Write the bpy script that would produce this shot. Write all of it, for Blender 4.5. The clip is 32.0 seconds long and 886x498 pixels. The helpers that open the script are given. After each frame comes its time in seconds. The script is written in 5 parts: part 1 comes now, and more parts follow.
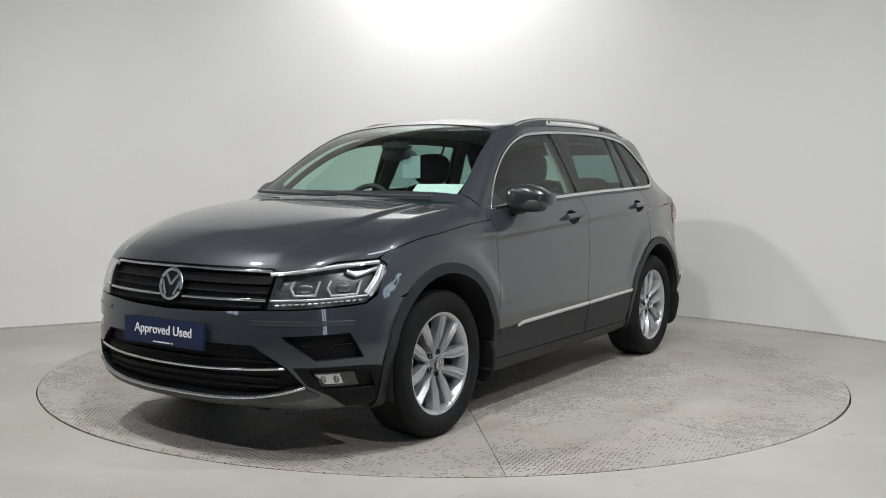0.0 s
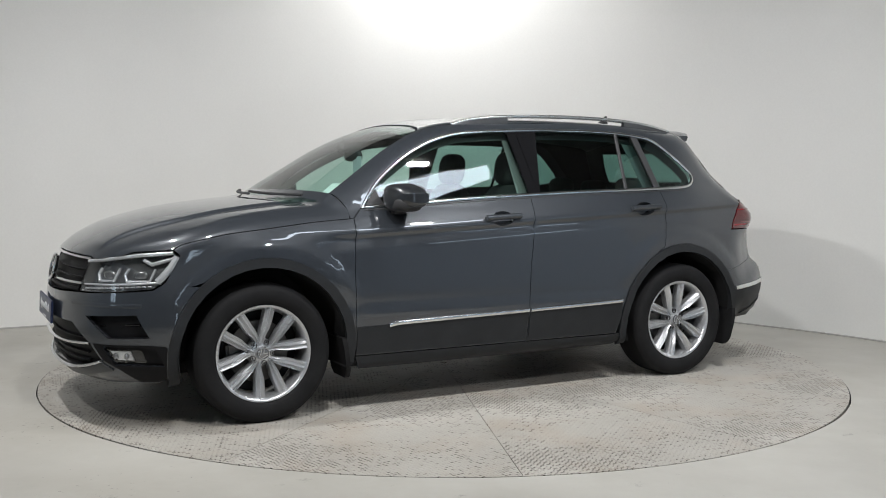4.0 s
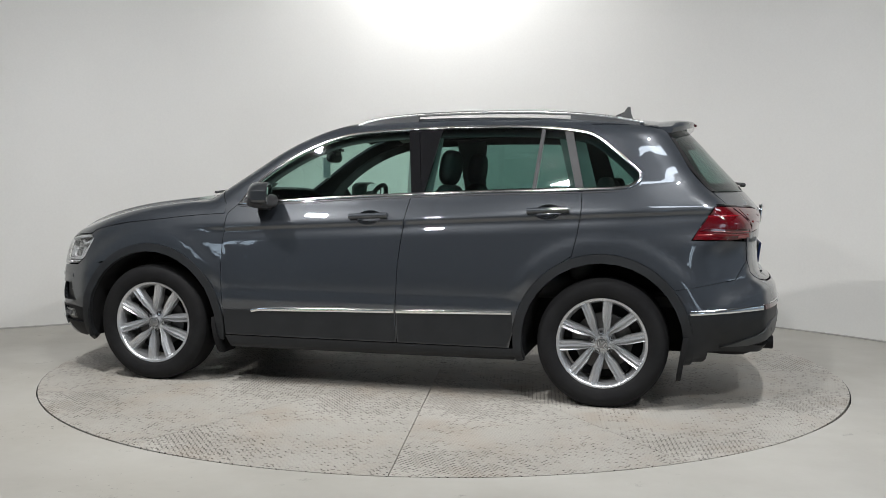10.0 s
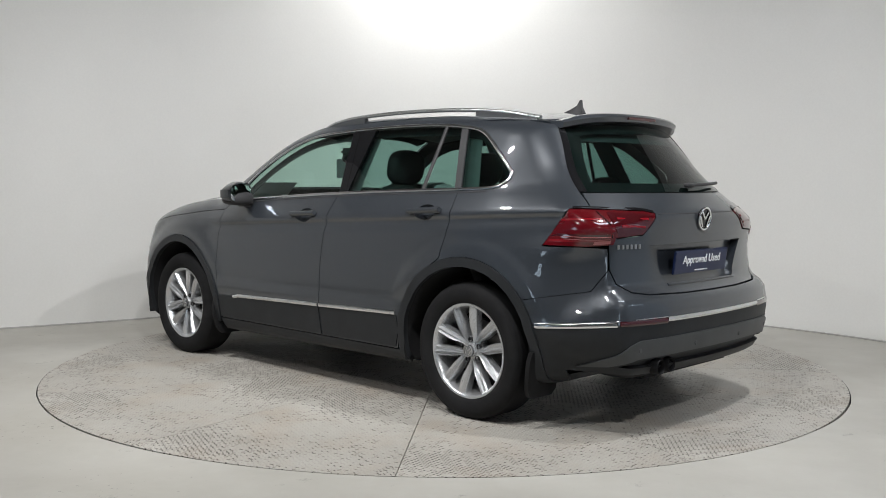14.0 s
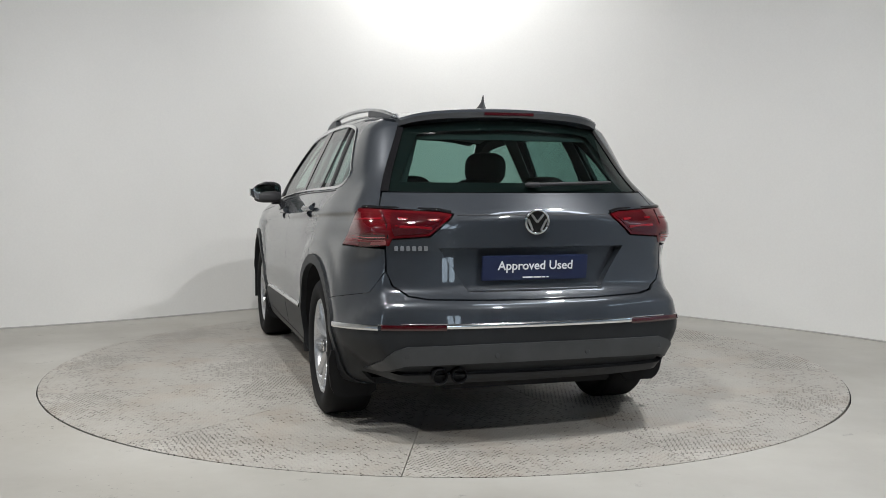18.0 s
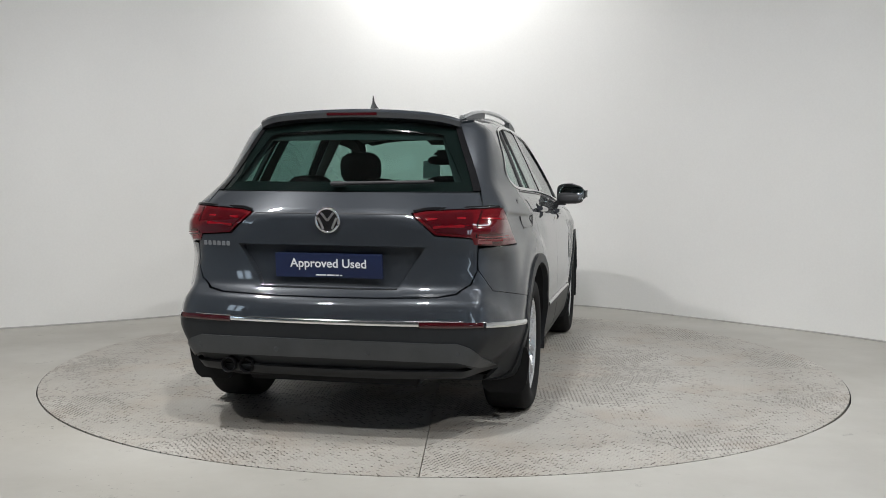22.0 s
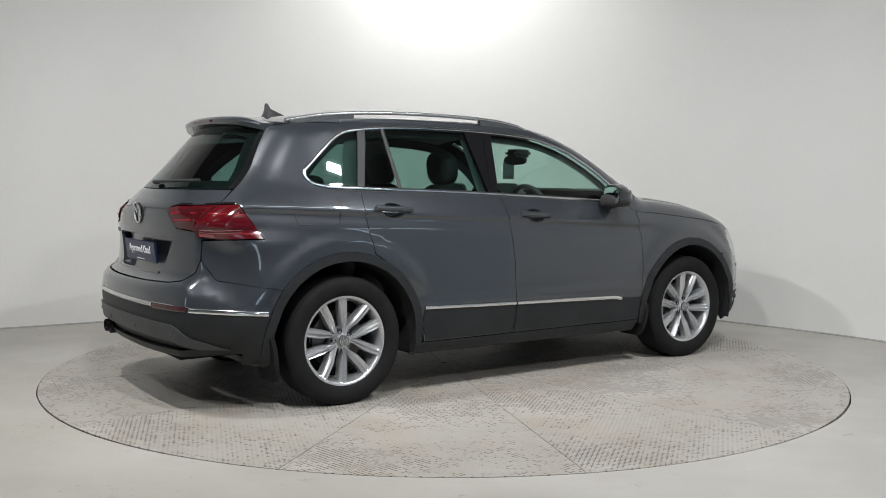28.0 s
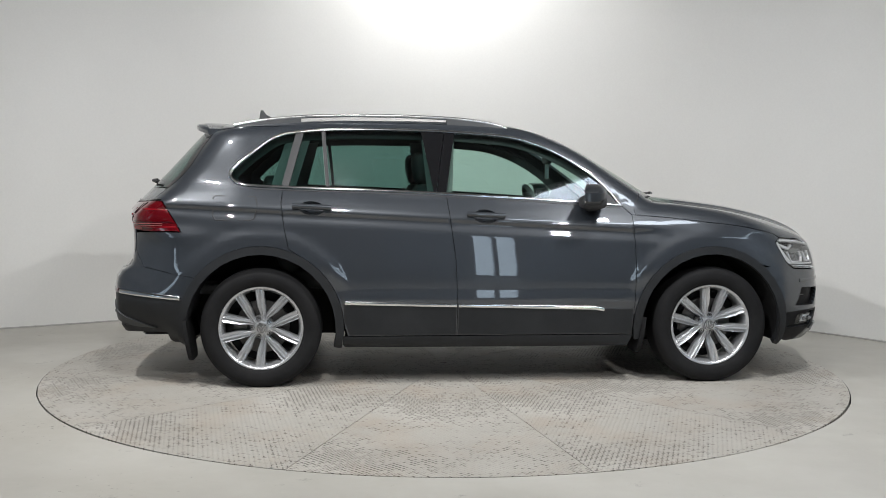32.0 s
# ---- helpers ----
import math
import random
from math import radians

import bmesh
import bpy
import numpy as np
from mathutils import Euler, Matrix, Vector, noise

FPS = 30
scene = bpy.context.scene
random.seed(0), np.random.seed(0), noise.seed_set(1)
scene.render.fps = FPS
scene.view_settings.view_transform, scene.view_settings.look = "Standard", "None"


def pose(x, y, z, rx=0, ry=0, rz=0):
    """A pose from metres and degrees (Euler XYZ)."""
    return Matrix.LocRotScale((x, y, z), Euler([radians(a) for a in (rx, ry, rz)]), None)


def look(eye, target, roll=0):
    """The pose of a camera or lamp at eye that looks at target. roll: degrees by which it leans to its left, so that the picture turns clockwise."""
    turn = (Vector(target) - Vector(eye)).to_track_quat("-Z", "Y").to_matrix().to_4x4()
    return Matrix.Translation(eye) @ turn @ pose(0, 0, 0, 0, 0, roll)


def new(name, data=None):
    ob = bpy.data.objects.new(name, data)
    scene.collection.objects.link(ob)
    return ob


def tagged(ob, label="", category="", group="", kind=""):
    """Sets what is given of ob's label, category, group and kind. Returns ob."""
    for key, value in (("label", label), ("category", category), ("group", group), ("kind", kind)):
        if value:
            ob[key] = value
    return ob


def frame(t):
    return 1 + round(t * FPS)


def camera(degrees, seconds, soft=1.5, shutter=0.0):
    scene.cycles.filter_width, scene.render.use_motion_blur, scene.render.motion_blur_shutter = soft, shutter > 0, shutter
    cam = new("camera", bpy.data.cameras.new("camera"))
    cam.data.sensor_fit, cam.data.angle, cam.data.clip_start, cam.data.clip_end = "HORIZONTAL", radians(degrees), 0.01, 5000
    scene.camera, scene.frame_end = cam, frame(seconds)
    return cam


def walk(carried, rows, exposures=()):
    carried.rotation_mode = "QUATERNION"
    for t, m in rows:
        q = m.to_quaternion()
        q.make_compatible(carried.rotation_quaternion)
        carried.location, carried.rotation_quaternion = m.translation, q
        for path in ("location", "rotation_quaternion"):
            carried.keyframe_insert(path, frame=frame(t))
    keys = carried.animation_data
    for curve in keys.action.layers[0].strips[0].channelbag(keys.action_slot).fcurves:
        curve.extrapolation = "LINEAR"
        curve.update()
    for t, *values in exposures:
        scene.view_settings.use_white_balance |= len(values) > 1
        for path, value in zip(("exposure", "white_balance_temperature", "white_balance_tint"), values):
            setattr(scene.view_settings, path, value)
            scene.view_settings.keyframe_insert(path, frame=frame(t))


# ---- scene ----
from mathutils import geometry

# ---- camera: it stands still before the turntable ----
cam = camera(49.05, 32.0, soft=0.9)
EYE = pose(0, -6.384, 1.216, 90 - 4.10, 0, 0.07) @ pose(0, 0, 0, 0, 0, 0.33)
walk(cam, [(0, EYE), (32, EYE)])
scene.view_settings.exposure = 0.43

# the turntable's heading by time, in degrees
TURN = [(0, 236.7), (2, 222.64), (4, 208.31), (6.5, 190.45), (8, 179.85), (9, 172.72), (10, 165.53), (11, 158.24), (13, 143.49), (14.5, 132.54), (17, 113.93),
        (18, 106.8), (19, 99.9), (20, 92.76), (21, 85.66), (22, 78.44), (23, 71.21), (24, 63.95), (25.5, 52.95), (28, 34.62), (29, 27.38), (30, 20.14), (31, 12.8), (32, 5.36)]
DISC_R = 2.492
CAR_AT = pose(0.211, 0.149, 0)

# ---- light ----
world = bpy.data.worlds.new("world")
scene.world = world
world.use_nodes = True
world.node_tree.nodes["Background"].inputs[0].default_value = (0.72, 0.84, 1.0, 1)
world.node_tree.nodes["Background"].inputs[1].default_value = 3.4


def area_lamp(name, at, target, sx, sy, watts, color=(1, 1, 1)):
    d = bpy.data.lights.new(name, "AREA")
    d.shape, d.size, d.size_y, d.energy, d.color = "RECTANGLE", sx, sy, watts, color
    d.spread = radians(180 if at[1] > 2 else 130)
    ob = new(name, d)
    ob.matrix_world = look(at, target)
    return ob


CEIL = 3.75
LAMPS = [  # place, aim, size, watts
    ((0.0, 2.25, 3.64), (0.0, 3.3, 2.9), (0.4, 0.12), 19),
    ((-2.45, -1.92, 3.69), (-0.9, 0.2, 0.5), (0.20, 0.08), 34),
    ((-0.37, -3.30, 3.69), (-0.3, 0.0, 0.5), (0.20, 0.08), 31),
    ((2.0, -2.07, 3.69), (0.9, 0.2, 0.5), (0.20, 0.08), 31),
    # two unseen lamps added as fill for the tail and the floor's shadow
    ((-2.4, -4.4, 3.69), (-1.4, -2.0, 0), (0.20, 0.08), 21),
    ((2.4, -5.0, 3.69), (1.4, -2.6, 0), (0.20, 0.08), 27),
]
for at, aim, size, watts in LAMPS:
    area_lamp("lamp", at, aim, size[0], size[1], watts * 0.98, (0.992, 0.99, 0.985))


# ---- materials ----
def material(name, color=(0.5, 0.5, 0.5), rough=0.5, metal=0.0, coat=0.0, emit=0.0):
    m = bpy.data.materials.new(name)
    m.use_nodes = True
    b = m.node_tree.nodes["Principled BSDF"]
    b.inputs["Base Color"].default_value = (*color, 1)
    b.inputs["Roughness"].default_value = rough
    b.inputs["Metallic"].default_value = metal
    b.inputs["Coat Weight"].default_value = coat
    b.inputs["Coat Roughness"].default_value = 0.04
    if emit:
        b.inputs["Emission Color"].default_value = (*color, 1)
        b.inputs["Emission Strength"].default_value = emit
    return m


class Nodes:
    """Short hand for a material's nodes."""

    def __init__(self, m):
        self.tree = m.node_tree
        self.bsdf = self.tree.nodes["Principled BSDF"]

    def add(self, kind, links=(), **values):
        n = self.tree.nodes.new(kind)
        for k, v in values.items():
            if k == "operation":
                n.operation = v
            elif k == "data_type":
                n.data_type = v
            elif k == "blend_type":
                n.blend_type = v
            elif k == "feature":
                n.feature = v
            else:
                n.inputs[k.replace("_", " ")].default_value = v
        for k, s in links:
            self.tree.links.new(s, n.inputs[k])
        return n.outputs

    def put(self, socket, name):
        self.tree.links.new(socket, self.bsdf.inputs[name])

    def coords(self, which="Object"):
        return self.add("ShaderNodeTexCoord")[which]

    def noise(self, vec, scale, detail=4.0, rough=0.55):
        return self.add("ShaderNodeTexNoise", [("Vector", vec)], Scale=scale, Detail=detail, Roughness=rough)["Fac"]

    def ramp(self, fac, stops):
        n = self.tree.nodes.new("ShaderNodeValToRGB")
        e = n.color_ramp.elements
        while len(e) < len(stops):
            e.new(0.5)
        for k, (p, c) in zip(e, stops):
            k.position = p
            k.color = (*c, 1) if isinstance(c, tuple) else (c, c, c, 1)
        self.tree.links.new(fac, n.inputs["Fac"])
        return n.outputs["Color"]

    def mix(self, fac, a, b, kind="MIX"):
        n = self.tree.nodes.new("ShaderNodeMix")
        n.data_type, n.blend_type = "RGBA", kind
        for s, v in ((0, fac), (6, a), (7, b)):
            if isinstance(v, bpy.types.NodeSocket):
                self.tree.links.new(v, n.inputs[s])
            elif s == 0:
                n.inputs[s].default_value = v
            else:
                n.inputs[s].default_value = (*v, 1)
        return n.outputs[2]

    def math(self, op, a, b=0.0):
        n = self.tree.nodes.new("ShaderNodeMath")
        n.operation = op
        for s, v in ((0, a), (1, b)):
            if isinstance(v, bpy.types.NodeSocket):
                self.tree.links.new(v, n.inputs[s])
            else:
                n.inputs[s].default_value = v
        return n.outputs[0]

    def bump(self, height, strength, distance):
        o = self.add("ShaderNodeBump", [("Height", height)], Strength=strength, Distance=distance)
        self.put(o["Normal"], "Normal")


def mottled(name, dark, light, scale, rough, metal=0.0, coat=0.0, bump=0.0, fine=None, shine=0.5):
    """A surface with two scales of variation."""
    m = material(name, light, rough, metal, coat)
    n = Nodes(m)
    n.bsdf.inputs["Specular IOR Level"].default_value = shine
    v = n.coords()
    a = n.noise(v, scale)
    b = n.noise(v, fine or scale * 9, 3.0)
    f = n.math("ADD", n.math("MULTIPLY", a, 0.65), n.math("MULTIPLY", b, 0.35))
    n.put(n.ramp(f, [(0.3, dark), (0.7, light)]), "Base Color")
    n.put(n.add("ShaderNodeMapRange", [("Value", b)], To_Min=max(rough - 0.07, 0.02), To_Max=min(rough + 0.07, 1.0))["Result"], "Roughness")
    if bump:
        n.bump(b, 0.4, bump)
    return m


PAINT = material("grey_metallic_paint", (0.085, 0.087, 0.09), 0.45, 0.25, 1.0)
PAINT.node_tree.nodes["Principled BSDF"].inputs["Coat Roughness"].default_value = 0.012
PAINT.node_tree.nodes["Principled BSDF"].inputs["Coat IOR"].default_value = 1.75
_n = Nodes(PAINT)
_n.bsdf.inputs["Specular IOR Level"].default_value = 0.32
_v = _n.coords()
_n.put(_n.ramp(_n.noise(_v, 900.0, 1.0), [(0.35, (0.019, 0.0223, 0.0278)), (0.7, (0.0445, 0.0518, 0.0625))]), "Base Color")
_n.put(_n.add("ShaderNodeMapRange", [("Value", _n.noise(_v, 3.0))], To_Min=0.34, To_Max=0.40)["Result"], "Roughness")
CLAD = mottled("dark_grey_cladding", (0.016, 0.0173, 0.019), (0.026, 0.0277, 0.0303), 6.0, 0.45, bump=0.0002, fine=400, shine=0.22)
BLACK = mottled("black_plastic", (0.026, 0.026, 0.028), (0.040, 0.040, 0.042), 9.0, 0.5, fine=300, shine=0.3)
GRILLEBLACK = mottled("grille_black", (0.005, 0.005, 0.006), (0.010, 0.010, 0.011), 9.0, 0.5, fine=300, shine=0.14)
GLOSSBLACK = material("gloss_black", (0.008, 0.008, 0.009), 0.03)
MIRRORCAP = material("dark_gloss_paint", (0.020, 0.0225, 0.026), 0.3, 0.2, 1.0)
LINER = mottled("dark_lining", (0.017, 0.017, 0.018), (0.026, 0.026, 0.027), 8.0, 0.9, shine=0.15)
TRIMDARK = mottled("dark_cabin_trim", (0.040, 0.041, 0.043), (0.062, 0.063, 0.065), 8.0, 0.8, shine=0.3)
HEADLINER = mottled("grey_headlining_cloth", (0.17, 0.172, 0.17), (0.22, 0.22, 0.218), 8.0, 0.9, fine=200)
SCRIPT = material("bright_script", (0.24, 0.245, 0.25), 0.35, 0.5)
CHROME = material("chrome", (0.78, 0.79, 0.80), 0.12, 1.0)
SATIN = mottled("satin_aluminium", (0.62, 0.63, 0.64), (0.72, 0.73, 0.74), 12.0, 0.28, 1.0, fine=200)
ALLOY = mottled("silver_alloy", (0.52, 0.53, 0.545), (0.64, 0.65, 0.665), 6.0, 0.28, 0.76, coat=0.1, fine=900)
RUBBER = mottled("tyre_rubber", (0.010, 0.010, 0.011), (0.018, 0.018, 0.0185), 9.0, 0.7, bump=0.0004, fine=160, shine=0.12)
LEATHER = mottled("black_upholstery", (0.036, 0.036, 0.037), (0.058, 0.058, 0.060), 10.0, 0.7, bump=0.0004, fine=250)
STEEL = mottled("brake_steel", (0.10, 0.097, 0.094), (0.20, 0.195, 0.19), 14.0, 0.5, 0.9)
GREYTRIM = mottled("satin_grey_trim", (0.045, 0.048, 0.051), (0.068, 0.071, 0.075), 7.0, 0.42, 0.3, fine=300)
MIRROR = material("mirror_glass", (0.85, 0.88, 0.9), 0.01, 1.0)
NAVY = mottled("navy_plate", (0.006, 0.013, 0.050), (0.009, 0.018, 0.068), 6.0, 0.35)
WHITE = material("white_print", (0.80, 0.81, 0.83), 0.5)
PAPER = mottled("white_paper", (0.74, 0.75, 0.75), (0.82, 0.83, 0.83), 20.0, 0.7)
CARD = bpy.data.materials.new("thin_pale_card")
CARD.use_nodes = True
_t = CARD.node_tree
_t.nodes.clear()
_out, _mx, _df, _tr = (_t.nodes.new(k) for k in ("ShaderNodeOutputMaterial", "ShaderNodeMixShader", "ShaderNodeBsdfDiffuse", "ShaderNodeBsdfTranslucent"))
_df.inputs[0].default_value = _tr.inputs[0].default_value = (0.72, 0.78, 0.80, 1)
_mx.inputs[0].default_value = 0.55
_t.links.new(_df.outputs[0], _mx.inputs[1])
_t.links.new(_tr.outputs[0], _mx.inputs[2])
_t.links.new(_mx.outputs[0], _out.inputs[0])
REDLENS = material("red_lens", (0.085, 0.0018, 0.0045), 0.10, 0.0, 1.0)
GUIDERED = material("bright_red_light_guide", (0.17, 0.004, 0.009), 0.15, 0.0, 0.6)
DARKRED = material("dark_red_lens", (0.045, 0.0018, 0.004), 0.05, 0.0, 1.0)
HOUSING = mottled("lamp_housing", (0.17, 0.173, 0.178), (0.30, 0.304, 0.31), 20.0, 0.22, 0.7)
LAMPWHITE = material("clear_lens_reflector", (0.78, 0.79, 0.81), 0.25, 0.6)
PINK = material("pale_red_lens", (0.30, 0.10, 0.10), 0.15)
# for unseen walls: the blue stands for bluish light reflected in the car
BLUEBOUNCE = mottled("blue_bounce_wall", (0.54, 0.63, 0.75), (0.62, 0.71, 0.82), 0.8, 0.6)


def glass(name, tint, gloss=1.0):
    """A tinted pane: light goes straight through, with a Fresnel shine on top."""
    m = bpy.data.materials.new(name)
    m.use_nodes = True
    t = m.node_tree
    t.nodes.clear()
    out = t.nodes.new("ShaderNodeOutputMaterial")
    mix = t.nodes.new("ShaderNodeMixShader")
    clear = t.nodes.new("ShaderNodeBsdfTransparent")
    shine = t.nodes.new("ShaderNodeBsdfGlossy")
    f = t.nodes.new("ShaderNodeLayerWeight")
    f.inputs["Blend"].default_value = 0.5
    up = t.nodes.new("ShaderNodeMath")
    up.operation, up.inputs[1].default_value = "POWER", 5.0
    lift = t.nodes.new("ShaderNodeMath")
    lift.operation, lift.inputs[1].default_value, lift.inputs[2].default_value = "MULTIPLY_ADD", 0.9, 0.09
    t.links.new(f.outputs["Facing"], up.inputs[0])
    t.links.new(up.outputs[0], lift.inputs[0])
    clear.inputs["Color"].default_value = (*tint, 1)
    shine.inputs["Roughness"].default_value = 0.015
    t.links.new(lift.outputs[0], mix.inputs[0])
    t.links.new(clear.outputs[0], mix.inputs[1])
    t.links.new(shine.outputs[0], mix.inputs[2])
    t.links.new(mix.outputs[0], out.inputs[0])
    return m


CLEAR = glass("clear_cover", (0.93, 0.94, 0.94))
GREENGLASS = glass("green_tinted_glass", (0.69, 0.86, 0.80))
PRIVACY = glass("dark_privacy_glass", (0.34, 0.50, 0.465))
STRIPGLOW = material("cool_white_tube_cover", (0.78, 0.88, 1.0), 0.4, emit=7.0)
PANE = glass("window_pane", (0.9, 0.93, 0.93))

WALL = mottled("white_wall_paint", (0.75, 0.745, 0.725), (0.81, 0.805, 0.785), 0.8, 0.6, bump=0.0004, fine=60)
SEALANT = mottled("grey_sealant", (0.34, 0.33, 0.31), (0.56, 0.55, 0.53), 2.5, 0.7)
CEILING = mottled("dark_ceiling_paint", (0.13, 0.13, 0.13), (0.17, 0.17, 0.17), 0.8, 0.9)
# for an unseen wall, made pale to bounce fill onto the car
GREYBOUNCE = mottled("pale_grey_bounce_wall", (0.50, 0.515, 0.54), (0.58, 0.595, 0.62), 0.8, 0.7)

FLOOR = material("painted_concrete", (0.6, 0.58, 0.54), 0.55)
_n = Nodes(FLOOR)
_v = _n.coords()
_big = _n.ramp(_n.noise(_v, 0.9, 6.0, 0.6), [(0.3, (0.40, 0.384, 0.345)), (0.7, (0.515, 0.50, 0.46))])
_scuff = _n.ramp(_n.noise(_v, 6.0, 8.0, 0.75), [(0.29, 0.6), (0.38, 1.0)])
# worn places beside the joint of the turntable
_spots = None
for _x, _y, _r in ((-2.0, -1.7, 0.75), (-2.7, -0.6, 0.6), (-2.2, 1.6, 0.5), (-1.3, -2.7, 0.5)):
    _d = _n.add("ShaderNodeVectorMath", [(0, _v)], operation="DISTANCE")
    _d_node = _n.tree.nodes[-1]
    _d_node.inputs[1].default_value = (_x, _y, 0)
    _f = _n.add("ShaderNodeMapRange", [("Value", _d_node.outputs["Value"])], From_Min=_r, From_Max=0.0, To_Min=0.0, To_Max=0.08)["Result"]
    _spots = _f if _spots is None else _n.math("ADD", _spots, _f)
_chip = _n.ramp(_n.math("SUBTRACT", _n.noise(_v, 26.0, 6.0, 0.68), _spots), [(0.285, 0.28), (0.31, 1.0)])
_c = _n.mix(1.0, _big, _scuff, "MULTIPLY")
_c = _n.mix(0.9, _c, _chip, "MULTIPLY")
_c = _n.mix(_n.math("MULTIPLY", _spots, _n.math("MULTIPLY", _n.noise(_v, 7.0, 7.0, 0.7), 9.0)), _c, (0.36, 0.335, 0.285))
_n.put(_c, "Base Color")
_n.put(_n.add("ShaderNodeMapRange", [("Value", _n.noise(_v, 4.0))], To_Min=0.42, To_Max=0.68)["Result"], "Roughness")
_n.bump(_n.noise(_v, 30.0), 0.25, 0.002)

# ---- the car's outer skin: one smooth form on which every panel lies ----
def smooth_table(keys, lo, hi, step=0.004, sigma=0.012):
    g = np.arange(lo, hi, step)
    v = np.interp(g, [k[0] for k in keys], [k[1] for k in keys])
    n = int(4 * sigma / step) + 1
    k = np.exp(-0.5 * (np.arange(-n, n + 1) * step / sigma) ** 2)
    v = np.convolve(np.pad(v, n, mode="edge"), k / k.sum(), mode="valid")
    return g, v


def spline2(pts, n=8, closed=False):
    """A smooth line through points (Catmull-Rom)."""
    p = np.array(pts, float)
    m = len(p)
    out = []
    for i in range(m if closed else m - 1):
        a, b, c, d = (p[(i + k) % m] if closed else p[min(max(i + k, 0), m - 1)] for k in (-1, 0, 1, 2))
        for s in np.arange(n) / n:
            out.append(0.5 * (2 * b + (c - a) * s + (2 * a - 5 * b + 4 * c - d) * s * s + (3 * b - a - 3 * c + d) * s ** 3))
    if not closed:
        out.append(p[-1])
    return np.array(out)


def step01(v, a, b):
    s = np.clip((v - a) / (b - a), 0, 1)
    return s * s * (3 - 2 * s)


# the outline of the car along its middle: nose, bonnet, windscreen, roof, tail, underside
NOSE = [(2.10, 0.20), (2.185, 0.25), (2.225, 0.33), (2.24, 0.45), (2.235, 0.60), (2.215, 0.72), (2.185, 0.80), (2.15, 0.848)]
BONNET = [(2.07, 0.905), (1.92, 0.972), (1.75, 1.02), (1.56, 1.056), (1.3, 1.088), (1.17, 1.10)]
SCREEN = [(1.12, 1.115), (1.0, 1.198), (0.833, 1.302), (0.652, 1.408), (0.47, 1.493)]
ROOF = [(0.289, 1.552), (0.1, 1.587), (-0.2, 1.606), (-0.6, 1.612), (-1.0, 1.606), (-1.4, 1.584), (-1.67, 1.556)]
TAIL = [(-1.735, 1.528), (-1.797, 1.465), (-1.932, 1.318), (-2.068, 1.172), (-2.132, 1.10), (-2.168, 1.058), (-2.171, 1.04), (-2.167, 0.95), (-2.163, 0.85), (-2.168, 0.76), (-2.182, 0.71),
        (-2.235, 0.676), (-2.262, 0.648), (-2.270, 0.61), (-2.276, 0.57), (-2.275, 0.52), (-2.262, 0.40), (-2.225, 0.31), (-2.15, 0.265)]
OUTLINE = np.concatenate([spline2(NOSE + BONNET), spline2(SCREEN + ROOF), spline2(TAIL), np.array([(-1.9, 0.24), (1.9, 0.19)])])
GX, GZ, GS = -2.7, -0.1, 0.01


def outline_field():
    nx, nz = int(5.4 / GS) + 1, int(2.1 / GS) + 1
    X, Z = np.meshgrid(GX + GS * np.arange(nx), GZ + GS * np.arange(nz), indexing="ij")
    best, inside = np.full(X.shape, 9.0), np.zeros(X.shape, bool)
    for a, b in zip(OUTLINE, np.roll(OUTLINE, -1, axis=0)):
        d = b - a
        s = np.clip(((X - a[0]) * d[0] + (Z - a[1]) * d[1]) / (d @ d + 1e-12), 0, 1)
        best = np.minimum(best, np.hypot(X - a[0] - s * d[0], Z - a[1] - s * d[1]))
        if a[1] != b[1]:
            inside ^= ((a[1] > Z) != (b[1] > Z)) & (X < d[0] * (Z - a[1]) / (b[1] - a[1]) + a[0])
    f = np.where(inside, -best, best)
    k = np.exp(-0.5 * (np.arange(-4, 5) * GS / 0.012) ** 2)
    k /= k.sum()
    for ax in (0, 1):
        f = np.apply_along_axis(lambda r: np.convolve(np.pad(r, 4, mode="edge"), k, mode="valid"), ax, f)
    return f


FIELD = outline_field()


def outline(x, z):
    """Signed distance to the outline, interpolated smoothly."""
    u, w = (np.clip(x, -2.66, 2.66) - GX) / GS, (np.clip(z, -0.06, 1.96) - GZ) / GS
    i, j = np.floor(u).astype(int), np.floor(w).astype(int)
    s, t = u - i, w - j

    def weights(q):
        return (0.5 * (-q + 2 * q * q - q ** 3), 0.5 * (2 - 5 * q * q + 3 * q ** 3), 0.5 * (q + 4 * q * q - 3 * q ** 3), 0.5 * (-q * q + q ** 3))
    ws, wt = weights(s), weights(t)
    out = 0
    for a in range(4):
        for b in range(4):
            out = out + ws[a] * wt[b] * FIELD[i + a - 1, j + b - 1]
    return out


# half width by height, and how it draws in towards the ends
LOW_SIDE = [(0.10, 0.78), (0.18, 0.82), (0.22, 0.845), (0.28, 0.862), (0.35, 0.875), (0.42, 0.886), (0.5, 0.899), (0.53, 0.8985), (0.57, 0.8945), (0.61, 0.8958), (0.65, 0.8958), (0.72, 0.894), (0.8, 0.8905)]
TOP_SIDE = [(1.05, 0.838), (1.105, 0.799), (1.3, 0.713), (1.48, 0.627), (1.6, 0.55), (1.8, 0.4)]
